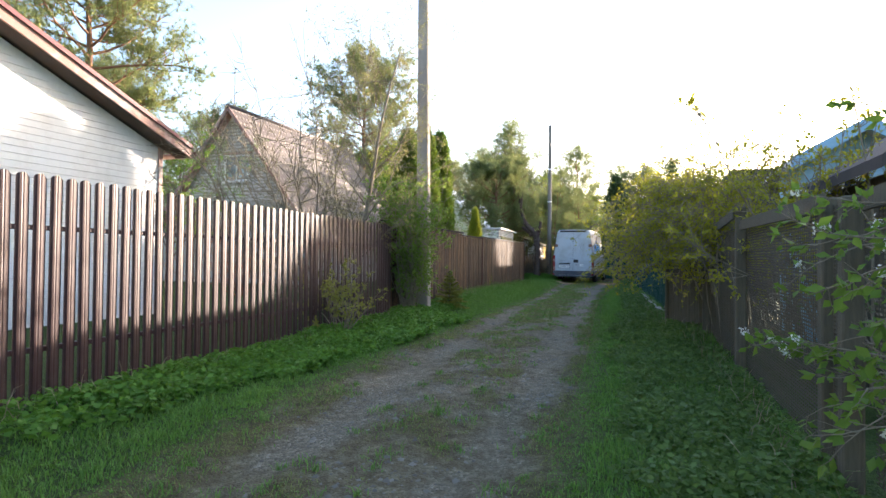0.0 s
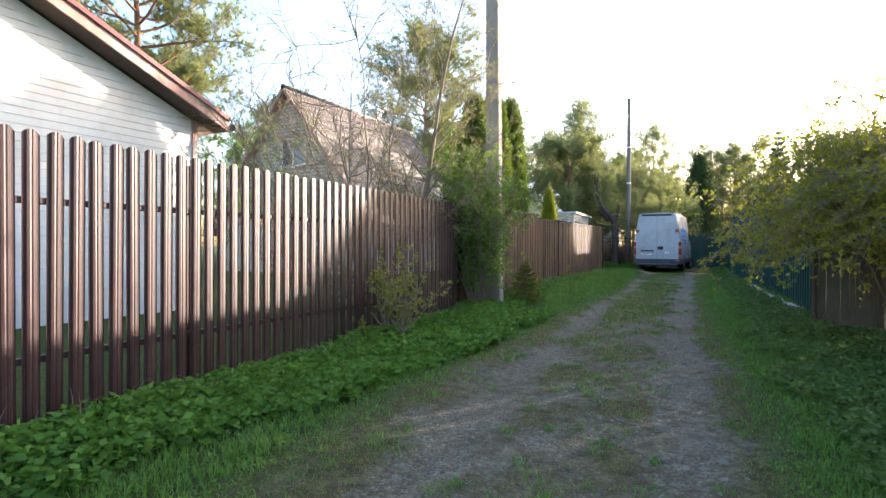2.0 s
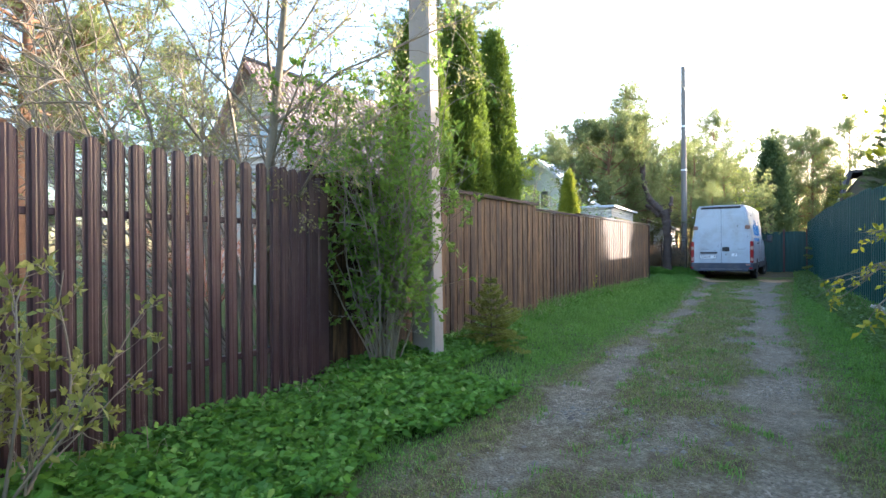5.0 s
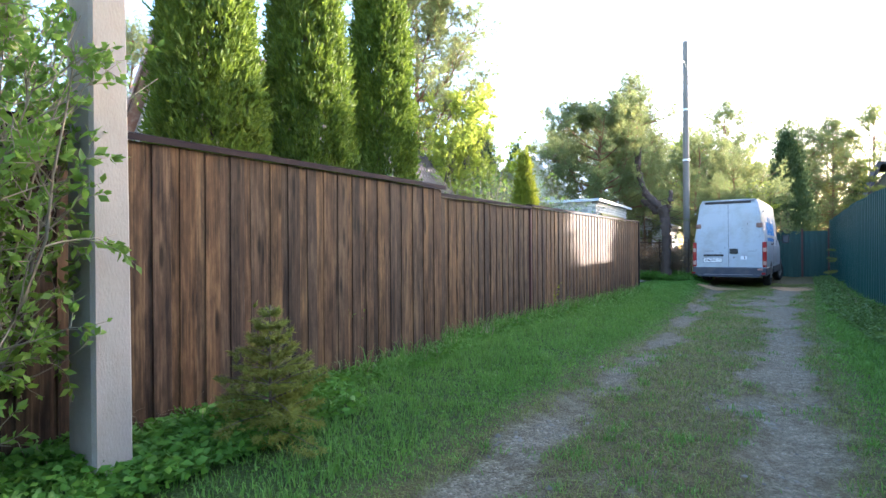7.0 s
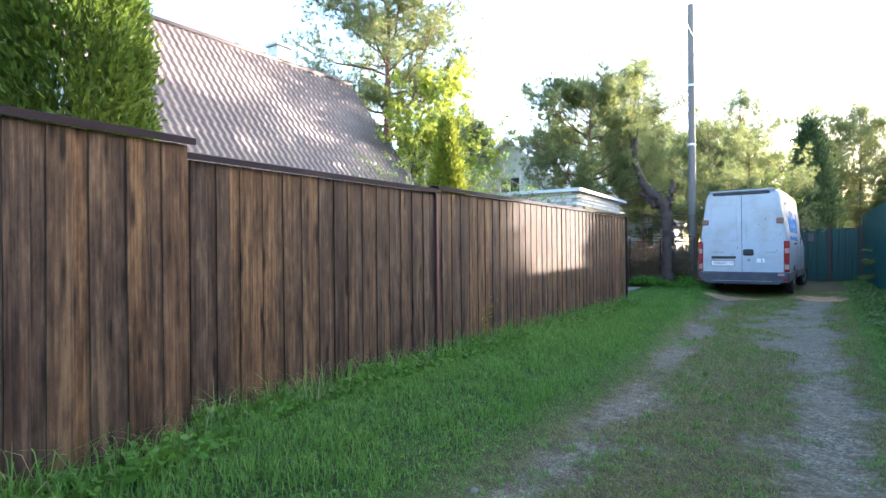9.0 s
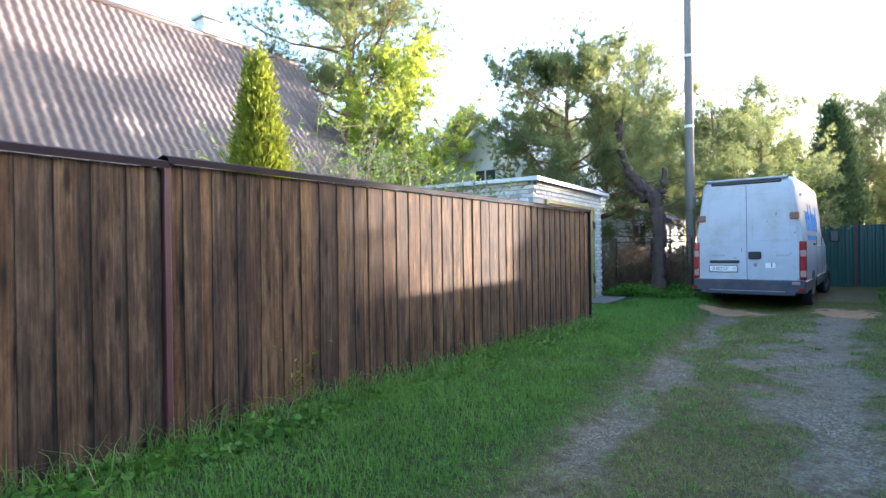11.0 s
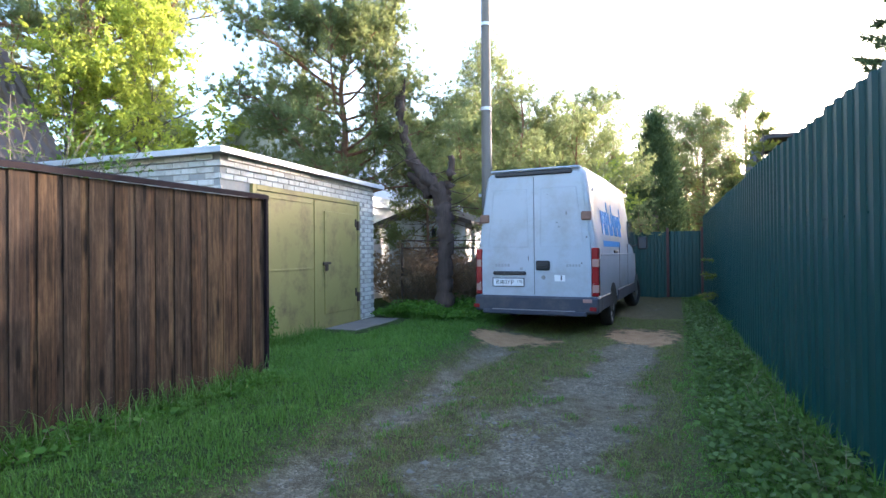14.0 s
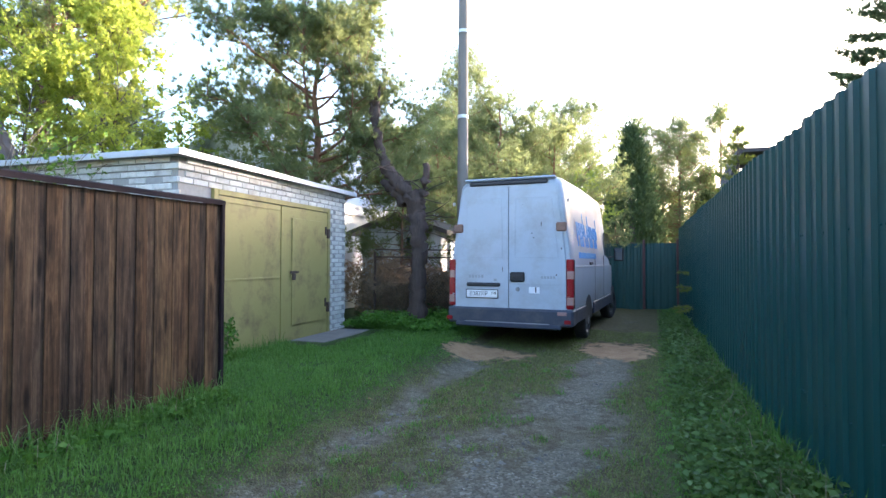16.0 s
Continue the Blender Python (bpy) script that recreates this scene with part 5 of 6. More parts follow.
# ---------------- van ----------------
def van():
    """Local frame: rear face at y = 0, forward +y, x to the right, z up."""
    root = new("van")
    root.matrix_basis = pose(-2.60, 28.15, 0, 0, 0, -2.0)
    tagged(root, "dusty white high-roof delivery van parked on the grass", "van")

    def p(name, bm, m, parent=None, label="", smooth=False):
        me = bm if isinstance(bm, bpy.types.Mesh) else mesh_of(bm, name, M[m], smooth)
        ob = new(name, me)
        ob.parent = parent or root
        if label:
            ob["label"] = label
        return ob

    def section(y, w, z0, zb, zt, rw, zshift=0.0):
        """Half-width w at the belt, rw at the roof edge."""
        pts = [(w - 0.03, z0), (w, z0 + 0.06), (w, zb), (w - 0.015, zb + 0.25)]
        steps = 5
        for i in range(1, steps + 1):
            f = i / steps
            pts.append((w - 0.015 + (rw - w + 0.015) * f, zb + 0.25 + (zt - 0.16 - zb - 0.25) * f))
        for a in (30, 60, 85):
            c = math.radians(a)
            pts.append((rw - 0.14 + 0.14 * math.cos(c), zt - 0.16 + 0.16 * math.sin(c)))
        pts.append((rw * 0.4, zt + 0.025))
        full = pts + [(-x, z) for x, z in reversed(pts)]
        return [(x, y, z) for x, z in full]

    bm = bmesh.new()
    secs = [section(0.0, 0.965, 0.50, 1.25, 2.60, 0.80), section(0.05, 0.985, 0.48, 1.25, 2.66, 0.83), section(0.25, 0.995, 0.46, 1.25, 2.70, 0.85), section(2.0, 1.0, 0.46, 1.25, 2.74, 0.86),
            section(4.2, 1.0, 0.46, 1.25, 2.74, 0.86), section(4.75, 0.995, 0.46, 1.25, 2.62, 0.82), section(5.35, 0.98, 0.46, 1.22, 2.05, 0.78), section(5.75, 0.95, 0.46, 1.10, 1.50, 0.86), section(6.35, 0.88, 0.46, 0.85, 1.22, 0.80), section(6.55, 0.78, 0.5, 0.75, 1.02, 0.68)]
    rings = [[bm.verts.new(c) for c in s] for s in secs]
    n = len(rings[0])
    for a, b in zip(rings, rings[1:]):
        for i in range(n):
            bm.faces.new((a[i], a[(i + 1) % n], b[(i + 1) % n], b[i]))
    bm.faces.new(rings[0])
    bm.faces.new(rings[-1][::-1])
    bmesh.ops.recalc_face_normals(bm, faces=bm.faces)
    body = p("body", bm, "van_white", None, "white painted steel body", True)
    for poly in body.data.polygons:
        if len(poly.vertices) > 4:
            poly.use_smooth = False

    def door(s):
        """One tall rear door, s = -1 left, 1 right, narrowing upwards."""
        outer = [(0.90, 0.62), (0.90, 1.25), (0.885, 1.5), (0.765, 2.5), (0.72, 2.535)]
        pts = [(s * 0.006, 0.62)] + [(s * x, z) for x, z in outer] + [(s * 0.006, 2.555)]
        b2 = prism(pts, "y", -0.030, -0.004)
        d = p("rear_door", b2, "van_white", None, "white rear door with pressed panel", False)
        # pressed edges round the panel
        q = bmesh.new()
        for x0, z0, x1, z1 in ((0.10, 1.42, 0.79, 1.42), (0.12, 2.36, 0.68, 2.36), (0.10, 1.42, 0.12, 2.36), (0.79, 1.42, 0.68, 2.36), (0.06, 1.0, 0.82, 1.0)):
            L = math.hypot(x1 - x0, z1 - z0)
            box(q, 0, L, -0.0345, -0.0295, -0.007, 0.007, 0.003, pose(s * x0, 0, z0, 0, -math.degrees(math.atan2(z1 - z0, s * (x1 - x0))), 0))
        p("pressed_panel", q, "van_white", d)
        hx = 0.84
        hg = boxed(s * hx - 0.085, s * hx + 0.075, -0.056, 0.004, 1.83, 1.97, 0.018)
        p("hinge", hg, "rust", d, "rust-brown hinge cover")
        for z in (0.80, 1.45, 2.28):
            p("hinge", boxed(s * 0.935 - 0.02, s * 0.935 + 0.02, -0.03, 0.01, z, z + 0.05, 0.006), "van_white", d)
        return d

    dl, dr = door(-1), door(1)
    p("door_seam", boxed(-0.006, 0.006, -0.012, -0.003, 0.62, 2.55), "black")
    p("door_handle", boxed(0.03, 0.26, -0.052, -0.03, 1.045, 1.20, 0.02), "black", dr, "black door handle recess")
    p("grip", boxed(0.07, 0.22, -0.066, -0.05, 1.10, 1.14, 0.008), "black", dr)
    ks = bmesh.new()
    bmesh.ops.create_cone(ks, segments=14, radius1=0.035, radius2=0.03, depth=0.02, cap_ends=True, matrix=pose(0.15, -0.046, 0.93, 90, 0, 0))
    p("lock", ks, "rim", dr)
    p("sticker", boxed(0.33, 0.50, -0.0385, -0.036, 0.87, 0.97, 0.001), "plate", dr, "small white sticker")
    st = boxed(0.43, 0.45, -0.041, -0.0385, 0.885, 0.965, 0.0)
    p("mark", st, "black", dr)
    p("plate_lamp_bar", boxed(-0.70, -0.13, -0.062, -0.03, 0.965, 1.025, 0.015), "black", dl, "black plate lamp bar")
    plate = p("number_plate", boxed(-0.70, -0.18, -0.048, -0.037, 0.785, 0.905, 0.006), "plate", dl, "white number plate with black characters")
    pf = boxed(-0.712, -0.168, -0.0455, -0.036, 0.773, 0.782, 0.002)
    for b in ((-0.712, -0.168, -0.0455, -0.036, 0.908, 0.917), (-0.712, -0.703, -0.0455, -0.036, 0.782, 0.908), (-0.177, -0.168, -0.0455, -0.036, 0.782, 0.908)):
        box(pf, *b)
    p("plate_frame", pf, "black", plate)
    for text, size, x, z in (("В383ХР", 0.098, -0.495, 0.845), ("178", 0.066, -0.245, 0.856)):
        me = text_mesh(text, size, M["black"])
        o = p("characters", me, None, plate)
        o.matrix_basis = pose(x, -0.0495, z, 90, 0, 0) @ Matrix.Diagonal((0.92, 1, 1, 1))
    # unreadable lettering as bars
    for x0, x1, z in ((-0.665, -0.40, 1.10), ):
        q = bmesh.new()
        for i in range(5):
            a = x0 + i * (x1 - x0) / 5
            box(q, a, a + 0.038, -0.0385, -0.0365, z, z + 0.048)
            box(q, a + 0.010, a + 0.028, -0.040, -0.0385, z + 0.012, z + 0.036)
        p("maker_mark", q, "grey_print", dl, "grey worn lettering")
    q = bmesh.new()
    for i in range(5):
        box(q, 0.52 + i * 0.047, 0.552 + i * 0.047, -0.0325, -0.0305, 1.10, 1.14)
    p("model_mark", q, "grey_print", dr, "grey worn lettering")
    q = bmesh.new()
    box(q, -0.24, -0.19, -0.038, -0.0365, 1.05, 1.09)
    p("emblem", q, "grey_print", dl)
    for x, z, w, h in ((0.52, 1.92, 0.012, 0.06), (0.36, 1.80, 0.03, 0.012), (0.40, 1.73, 0.015, 0.015), (0.22, 2.25, 0.01, 0.01), (-0.10, 1.2, 0.01, 0.07), (0.75, 1.15, 0.02, 0.02), (0.83, 1.55, 0.015, 0.03)):
        p("scuff", boxed(x, x + w, -0.0385, -0.036, z, z + h, 0.0), "dark_metal", dr if x > 0 else dl, "rust scuff")
    # roof edge
    p("roof_strip", boxed(-0.66, 0.62, -0.035, 0.06, 2.585, 2.655, 0.015), "black", None, "black strip over the rear doors")
    p("roof_lip", boxed(-0.74, 0.74, -0.03, 0.12, 2.662, 2.70, 0.016), "van_white")
    # tail lamps
    for s in (-1, 1):
        x0, x1 = (0.905, 1.015) if s > 0 else (-1.015, -0.905)
        lamp = p("tail_lamp", boxed(x0, x1, -0.03, 0.12, 0.64, 1.40, 0.015), "lamp_red", None, "tall red tail lamp")
        for z0, z1 in ((1.10, 1.22), (0.70, 0.82)):
            p("lens", boxed(x0 + 0.012 * (1 if s > 0 else 1), x1 + (0.004 if s > 0 else -0.012), -0.036, 0.06, z0, z1, 0.004), "lamp_pale", lamp, "pale lens")
        p("reflector", boxed(x0 - 0.02, x1 - 0.03, -0.09, -0.07, 0.42, 0.48, 0.006), "lamp_red")
    # bumper and sills
    bp = p("bumper", boxed(-1.02, 1.02, -0.075, 0.25, 0.37, 0.63, 0.03), "van_bumper", None, "dark blue-grey plastic bumper")
    p("step", boxed(-0.86, 0.84, -0.13, -0.07, 0.33, 0.40, 0.015), "van_bumper", bp)
    p("step_plate", boxed(-0.70, 0.66, -0.125, -0.06, 0.402, 0.412, 0.002), "rim", bp)
    p("corner_lamp", boxed(0.78, 0.92, -0.088, -0.07, 0.545, 0.60, 0.006), "lamp_pale", bp)
    for s in (-1, 1):
        p("side_trim", boxed(s * 1.0 - 0.02, s * 1.0 + 0.02, 0.25, 1.15, 0.40, 0.62, 0.012), "van_bumper")
        p("side_trim", boxed(s * 1.0 - 0.02, s * 1.0 + 0.02, 2.15, 4.95, 0.40, 0.62, 0.012), "van_bumper")
    p("underbody", boxed(-0.8, 0.8, 0.3, 6.2, 0.32, 0.52, 0.02), "black", None, "dark chassis")
    # wheels
    for y in (1.60, 5.50):
        for s in (-1, 1):
            steer = pose(0, 0, 0, 0, 0, -14) if y > 4 else Matrix()
            c = Matrix.Translation((s * 0.885, y, 0.335)) @ steer
            t = bmesh.new()
            prof = [(-0.10, 0.20), (-0.105, 0.29), (-0.085, 0.327), (-0.05, 0.336), (0.05, 0.336), (0.085, 0.327), (0.105, 0.29), (0.10, 0.20)]
            k = 36
            vs = [[t.verts.new((x, r * math.cos(2 * math.pi * j / k), r * math.sin(2 * math.pi * j / k))) for x, r in prof] for j in range(k)]
            for j in range(k):
                for i in range(len(prof)):
                    ii = (i + 1) % len(prof)
                    t.faces.new((vs[j][i], vs[j][ii], vs[(j + 1) % k][ii], vs[(j + 1) % k][i]))
            bmesh.ops.recalc_face_normals(t, faces=t.faces)
            wh = p("wheel", t, "rubber", None, "worn black tyre", True)
            wh.matrix_basis = c
            rim = bmesh.new()
            bmesh.ops.create_cone(rim, segments=28, radius1=0.205, radius2=0.205, depth=0.14, cap_ends=True, matrix=pose(0, 0, 0, 0, 90, 0))
            bmesh.ops.create_cone(rim, segments=16, radius1=0.10, radius2=0.07, depth=0.06, cap_ends=True, matrix=pose(s * 0.09, 0, 0, 0, 90 * s, 0))
            ro = new("rim", mesh_of(rim, "rim", M["rim"]))
            ro.parent = wh
            pts = [(y + 0.42 * math.cos(math.pi * j / 16), 0.36 + 0.42 * math.sin(math.pi * j / 16)) for j in range(17)]
            p("wheel_arch", prism(pts, "x", s * 0.90 if s > 0 else -1.004, 1.004 if s > 0 else -0.90), "black", None, "dark wheel arch")
    # side print, handle, mirror, windows
    for i in range(9):
        q = bmesh.new()
        y = 0.62 + i * 0.27
        for dy, dz, hh, ww in ((0, 0, 0.40, 0.042), (0.135, 0.0 if i % 2 else 0.18, 0.40 if i % 3 else 0.22, 0.042), (0.042, 0.17 if i % 2 else 0.34, 0.055, 0.093)):
            box(q, -0.006, 0.006, y + dy, y + dy + ww, dz, dz + hh, 0, pose(0.985, 0, 1.62, 0, -6.5, 0))
        p("large_letter", q, "blue_print", None, "large blue letter shape")
    for i in range(15):
        y = 0.64 + i * 0.135
        p("small_letter", boxed(-0.004, 0.005, y, y + 0.075, 0, 0.10, 0, pose(0.995, 0, 1.42, 0, -3, 0)), "blue_print", None, "small blue letter shape")
    p("side_handle", boxed(0.985, 1.02, 1.75, 2.1, 1.31, 1.36, 0.01), "black")
    for z, y0, y1 in ((1.27, 0.35, 4.9), (2.16, 0.7, 4.3)):
        p("side_rib", boxed(0.99 if z < 2 else 0.885, 1.006 if z < 2 else 0.90, y0, y1, z, z + 0.03, 0.006), "van_white")
    for y in (2.45, 3.75):
        p("door_seam", boxed(0.985, 1.0025, y, y + 0.012, 0.62, 1.5), "black")
    p("side_window", prism([(4.0, 1.30), (5.35, 1.28), (5.05, 1.85), (4.65, 2.0), (4.0, 2.0)], "x", 0.955, 0.985), "glass", None, "dark cab window")
    arm = tubes("mirror_arm", [(np.array([[0.96, 4.95, 1.45], [1.10, 5.0, 1.50], [1.16, 5.0, 1.5]]), np.array([0.02, 0.02, 0.02]))], M["black"], 6)
    mi = p("mirror", boxed(1.08, 1.30, 4.96, 5.06, 1.38, 1.68, 0.03), "black", None, "black wing mirror")
    p("mirror_arm", arm, None, mi)
    p("mirror_glass", boxed(1.11, 1.27, 4.953, 4.961, 1.41, 1.65, 0.0), "glass", mi)


van()

# ---------------- trees and bushes ----------------
def plant(name, label, category, lines, leaves, bark, leaf, sides=5, group="", crown="crown"):
    """A thing at the origin with a trunk mesh and a crown mesh."""
    t = thing(name, label, category, group)
    part("trunk", tubes("trunk", lines, M[bark], sides), None, t)
    if leaves is not None:
        part(crown, np_mesh(crown, *leaves, M[leaf]), None, t)
    return t


def pine_data(seed, H, h0, spread, tufts=9, sub=7, n_limb=26, trunk=0.16, needle=0.16, lean=0.0, loose=0.045):
    r = np.random.default_rng(seed)
    zs = np.linspace(0, H, 9)
    wob = np.cumsum(r.normal(size=(9, 2)) * H * 0.008, 0)
    T = np.column_stack([wob[:, 0] + lean * zs, wob[:, 1], zs])
    lines = [(T, np.linspace(trunk, 0.02, 9))]
    P, D = [], []
    for i in range(n_limb):
        f = (i + r.random()) / n_limb
        z = h0 + (H - h0) * f
        p, _ = along(T, z / H)
        a = i * 2.4 + r.uniform(-0.5, 0.5)
        prof = spread * (0.35 + 0.65 * math.sin(math.pi * min(1, 0.25 + f * 0.72))) * r.uniform(0.65, 1.2)
        if f > 0.85:
            prof *= 0.55
        Lp, Lr = limb(p, (math.cos(a), math.sin(a), 0.10 + 0.55 * f), prof, trunk * 0.28 * (1.1 - 0.7 * f), r, 0.03, 0.14, 6)
        lines.append((Lp, Lr))
        for k in range(sub if f < 0.86 else max(3, sub // 3)):
            g = r.uniform(0.3, 1.0)
            q, d = along(Lp, g)
            d2 = unit(d + r.normal(size=3) * 0.75 + np.array([0, 0, 0.25]))
            Sp, Sr = limb(q, d2, prof * r.uniform(0.2, 0.5), Lr[0] * 0.3, r, 0.04, 0.18, 4)
            lines.append((Sp, Sr))
            for m in range(tufts):
                e, dd = along(Sp, r.uniform(0.25, 1.0))
                P.append(e + r.normal(size=3) * loose * spread)
                D.append(dd + np.array([0, 0, 0.45]))
    return lines, np.array(P), np.array(D), r


def make_pine(seed, H, h0, spread, label, needle=0.17, k=11, **kw):
    lines, P, D, r = pine_data(seed, H, h0, spread, **kw)
    return plant("pine_tree", label, "pine tree", lines, needle_data(P, D, needle, k, 0.75, 0.003 + 0.026 * needle, r), "bark_pine", "pine_needle", group="pines of the wood")


def make_spruce(seed, H, R, label, whorls=18, per=7, name="spruce_tree", mat_="spruce_needle", needle=0.09, low=0.06, k=6, trunk=None, dens=1.0, tip=1.0, width=0.008):
    r = np.random.default_rng(seed)
    T = np.column_stack([np.zeros(6), np.zeros(6), np.linspace(0, H, 6)])
    lines = [(T, np.linspace(trunk or H * 0.014, 0.006, 6))]
    P, D = [], []
    for w in range(whorls):
        f = (w + 0.5) / whorls
        z = H * (low + (tip - low) * f)
        L = R * (1 - f) ** 0.85 + 0.03 * R
        for j in range(per):
            a = j * 2 * math.pi / per + w * 1.1 + r.uniform(-0.3, 0.3)
            LL = L * r.uniform(0.75, 1.15)
            Lp, Lr = limb((0, 0, z + r.uniform(-0.05, 0.05) * H * 0.1), (math.cos(a), math.sin(a), 0.15 + 0.5 * f), LL, max(0.004, H * 0.003 * (1.1 - f)), r, -0.05 + 0.05 * f, 0.06, 5)
            lines.append((Lp, Lr))
            m = int(max(4, LL * 34 * dens))
            for _ in range(m):
                g = r.uniform(0.12, 1.0)
                q, d = along(Lp, g)
                side = unit(np.cross(d, [0, 0, 1.0])) * r.choice([-1, 1])
                off = (1 - g) * LL * 0.38 * r.random() + 0.02
                P.append(q + side * off + np.array([0, 0, -0.02 - 0.25 * off * r.random()]))
                D.append(d * 0.8 + side * 0.7 + np.array([0, 0, -0.1 + 0.3 * f]))
    return plant(name, label, "spruce tree", lines, needle_data(np.array(P), np.array(D), needle, k, 0.55, width, r), "bark", mat_)


def make_thuja(seed, H, R, label, mat_="thuja", n=15000, cone=0.35, name="thuja", size=0.095, clump=0.5):
    """A column or cone of small upright fans of scale leaves, gathered in billows."""
    r = np.random.default_rng(seed)
    m = max(60, n // 42)
    cu = (np.arange(m) + r.random(m)) / m
    ca = np.arange(m) * 2.39996 + r.uniform(-0.5, 0.5, m)
    cr = R * np.clip(1 - cu, 0, 1) ** cone * (0.80 + 0.2 * np.minimum(1, cu * 8)) * r.uniform(0.80, 1.08, m)
    C = np.stack([np.cos(ca) * cr, np.sin(ca) * cr, cu * H + 0.05], 1)
    out = np.stack([np.cos(ca), np.sin(ca), np.full(m, 0.9)], 1)
    i = r.integers(0, m, n)
    spread = clump * math.sqrt(2 * math.pi * R * H / m)
    off = r.normal(size=(n, 3)) * spread * np.array([0.62, 0.62, 1.15])
    P = C[i] + off - unit(out)[i] * (np.abs(r.normal(size=(n, 1))) * spread * 0.7)
    P[:, 2] = np.clip(P[:, 2], 0.03, None)
    D = unit(out)[i] * 0.6 + off / (spread + 1e-6) * 0.28 + np.array([0, 0, 0.55]) + r.normal(size=(n, 3)) * 0.35
    V1 = leaf_data(P, D, size * r.uniform(0.6, 1.3, n), 0.34, 0.35, r)
    V2 = leaf_data(P + unit(D) * size * 0.3, D + r.normal(size=(n, 3)) * 0.7, size * 0.7 * r.uniform(0.6, 1.2, n), 0.30, 0.35, r)
    T = np.column_stack([np.zeros(4), np.zeros(4), np.linspace(0, H * 0.92, 4)])
    return plant(name, label, "thuja", [(T, np.linspace(R * 0.16, 0.01, 4))], joined(V1, V2), "bark", mat_)


def make_shrub(seed, H, R, label, leaf, bark="twig", stems=12, sub=7, leaves=14, size=0.05, name="bush", category="bush", low=0.35, r0=0.012, upright=0.8, twigs=3, ratio=0.55, wob=0.16, reach=1.0):
    r = np.random.default_rng(seed)
    lines, P, D = [], [], []
    for i in range(stems):
        a = r.uniform(0, 2 * math.pi)
        tilt = r.uniform(0.05, 1.0) * R / H * 1.1
        base = np.array([math.cos(a), math.sin(a), 0]) * R * 0.22 * r.random()
        Lp, Lr = limb(base, (math.cos(a) * tilt, math.sin(a) * tilt, upright), H * r.uniform(0.65, 1.05), r0 * r.uniform(0.7, 1.2), r, 0.0, wob, 8)
        lines.append((Lp, Lr))
        for k in range(sub):
            g = low + (1 - low) * r.random()
            q, d = along(Lp, g)
            Sp, Sr = limb(q, d + r.normal(size=3) * 0.65, reach * H * r.uniform(0.10, 0.24), r0 * 0.35, r, 0.0, wob, 4)
            lines.append((Sp, Sr))
            for _ in range(twigs):
                q2, d2 = along(Sp, r.uniform(0.3, 1.0))
                Qp, Qr = limb(q2, d2 + r.normal(size=3) * 0.7, reach * H * r.uniform(0.04, 0.10), r0 * 0.22, r, 0.0, 0.2, 3)
                lines.append((Qp, Qr))
                for _ in range(leaves // twigs + 1):
                    e, dd = along(Qp, r.uniform(0.1, 1.0))
                    P.append(e)
                    D.append(dd + r.normal(size=3) * 0.7)
    n = len(P)
    return plant(name, label, category, lines, leaf_data(np.array(P), np.array(D), size * r.uniform(0.5, 1.25, n), ratio, 0.3, r), bark, leaf, 4, crown="foliage")


def make_broadleaf(seed, H, R, label, leaf, h0=0.25, bark="bark", limbs=16, leaves=9, size=0.07, name="birch_tree", category="tree", trunk=0.10, sub=9, twigs=4, rise=0.5):
    r = np.random.default_rng(seed)
    T, Tr = limb((0, 0, 0), (0, 0, 1), H * 0.92, trunk, r, 0.02, 0.05, 9, 0.012)
    lines, P, D = [(T, Tr)], [], []
    for i in range(limbs):
        f = h0 + (1 - h0) * (i + r.random()) / limbs
        p, _ = along(T, min(f, 0.98))
        a = i * 2.4 + r.uniform(-0.4, 0.4)
        L = R * (0.45 + 0.75 * math.sin(math.pi * min(1, (f - h0) / (1 - h0) * 0.8 + 0.18))) * r.uniform(0.75, 1.15)
        Lp, Lr = limb(p, (math.cos(a), math.sin(a), rise + 0.5 * f), L, trunk * 0.32 * (1.15 - f), r, 0.02, 0.12, 6)
        lines.append((Lp, Lr))
        for k in range(sub):
            q, d = along(Lp, r.uniform(0.2, 1.0))
            Sp, Sr = limb(q, d + r.normal(size=3) * 0.6, L * r.uniform(0.2, 0.42), Lr[0] * 0.28, r, -0.02, 0.16, 4)
            lines.append((Sp, Sr))
            for _ in range(twigs):
                q2, d2 = along(Sp, r.uniform(0.2, 1.0))
                Qp, Qr = limb(q2, d2 + r.normal(size=3) * 0.6, L * r.uniform(0.07, 0.16), max(0.0015, Lr[0] * 0.1), r, -0.05, 0.18, 3)
                lines.append((Qp, Qr))
                for _ in range(leaves):
                    e, dd = along(Qp, r.uniform(0.05, 1.0))
                    P.append(e + r.normal(size=3) * 0.02)
                    D.append(dd * 0.5 + r.normal(size=3) * 0.6 + np.array([0, 0, -0.2]))
    n = len(P)
    return plant(name, label, category, lines, leaf_data(np.array(P), np.array(D), size * r.uniform(0.5, 1.25, n), 0.6, 0.3, r), bark, leaf, 5)


def put(ob, x, y, z=None, yaw=0.0, s=1.0, sz=None, tilt=(0, 0)):
    g = float(height(np.array([x]), np.array([y]))[0]) if z is None else z
    ob.matrix_basis = pose(x, y, g - 0.03, tilt[0], tilt[1], yaw) @ Matrix.Diagonal((s, s, sz or s, 1))
    return ob


def again(ob, x, y, yaw, s=1.0, sz=None):
    c = copy_thing(ob, Matrix())
    return put(c, x, y, None, yaw, s, sz)


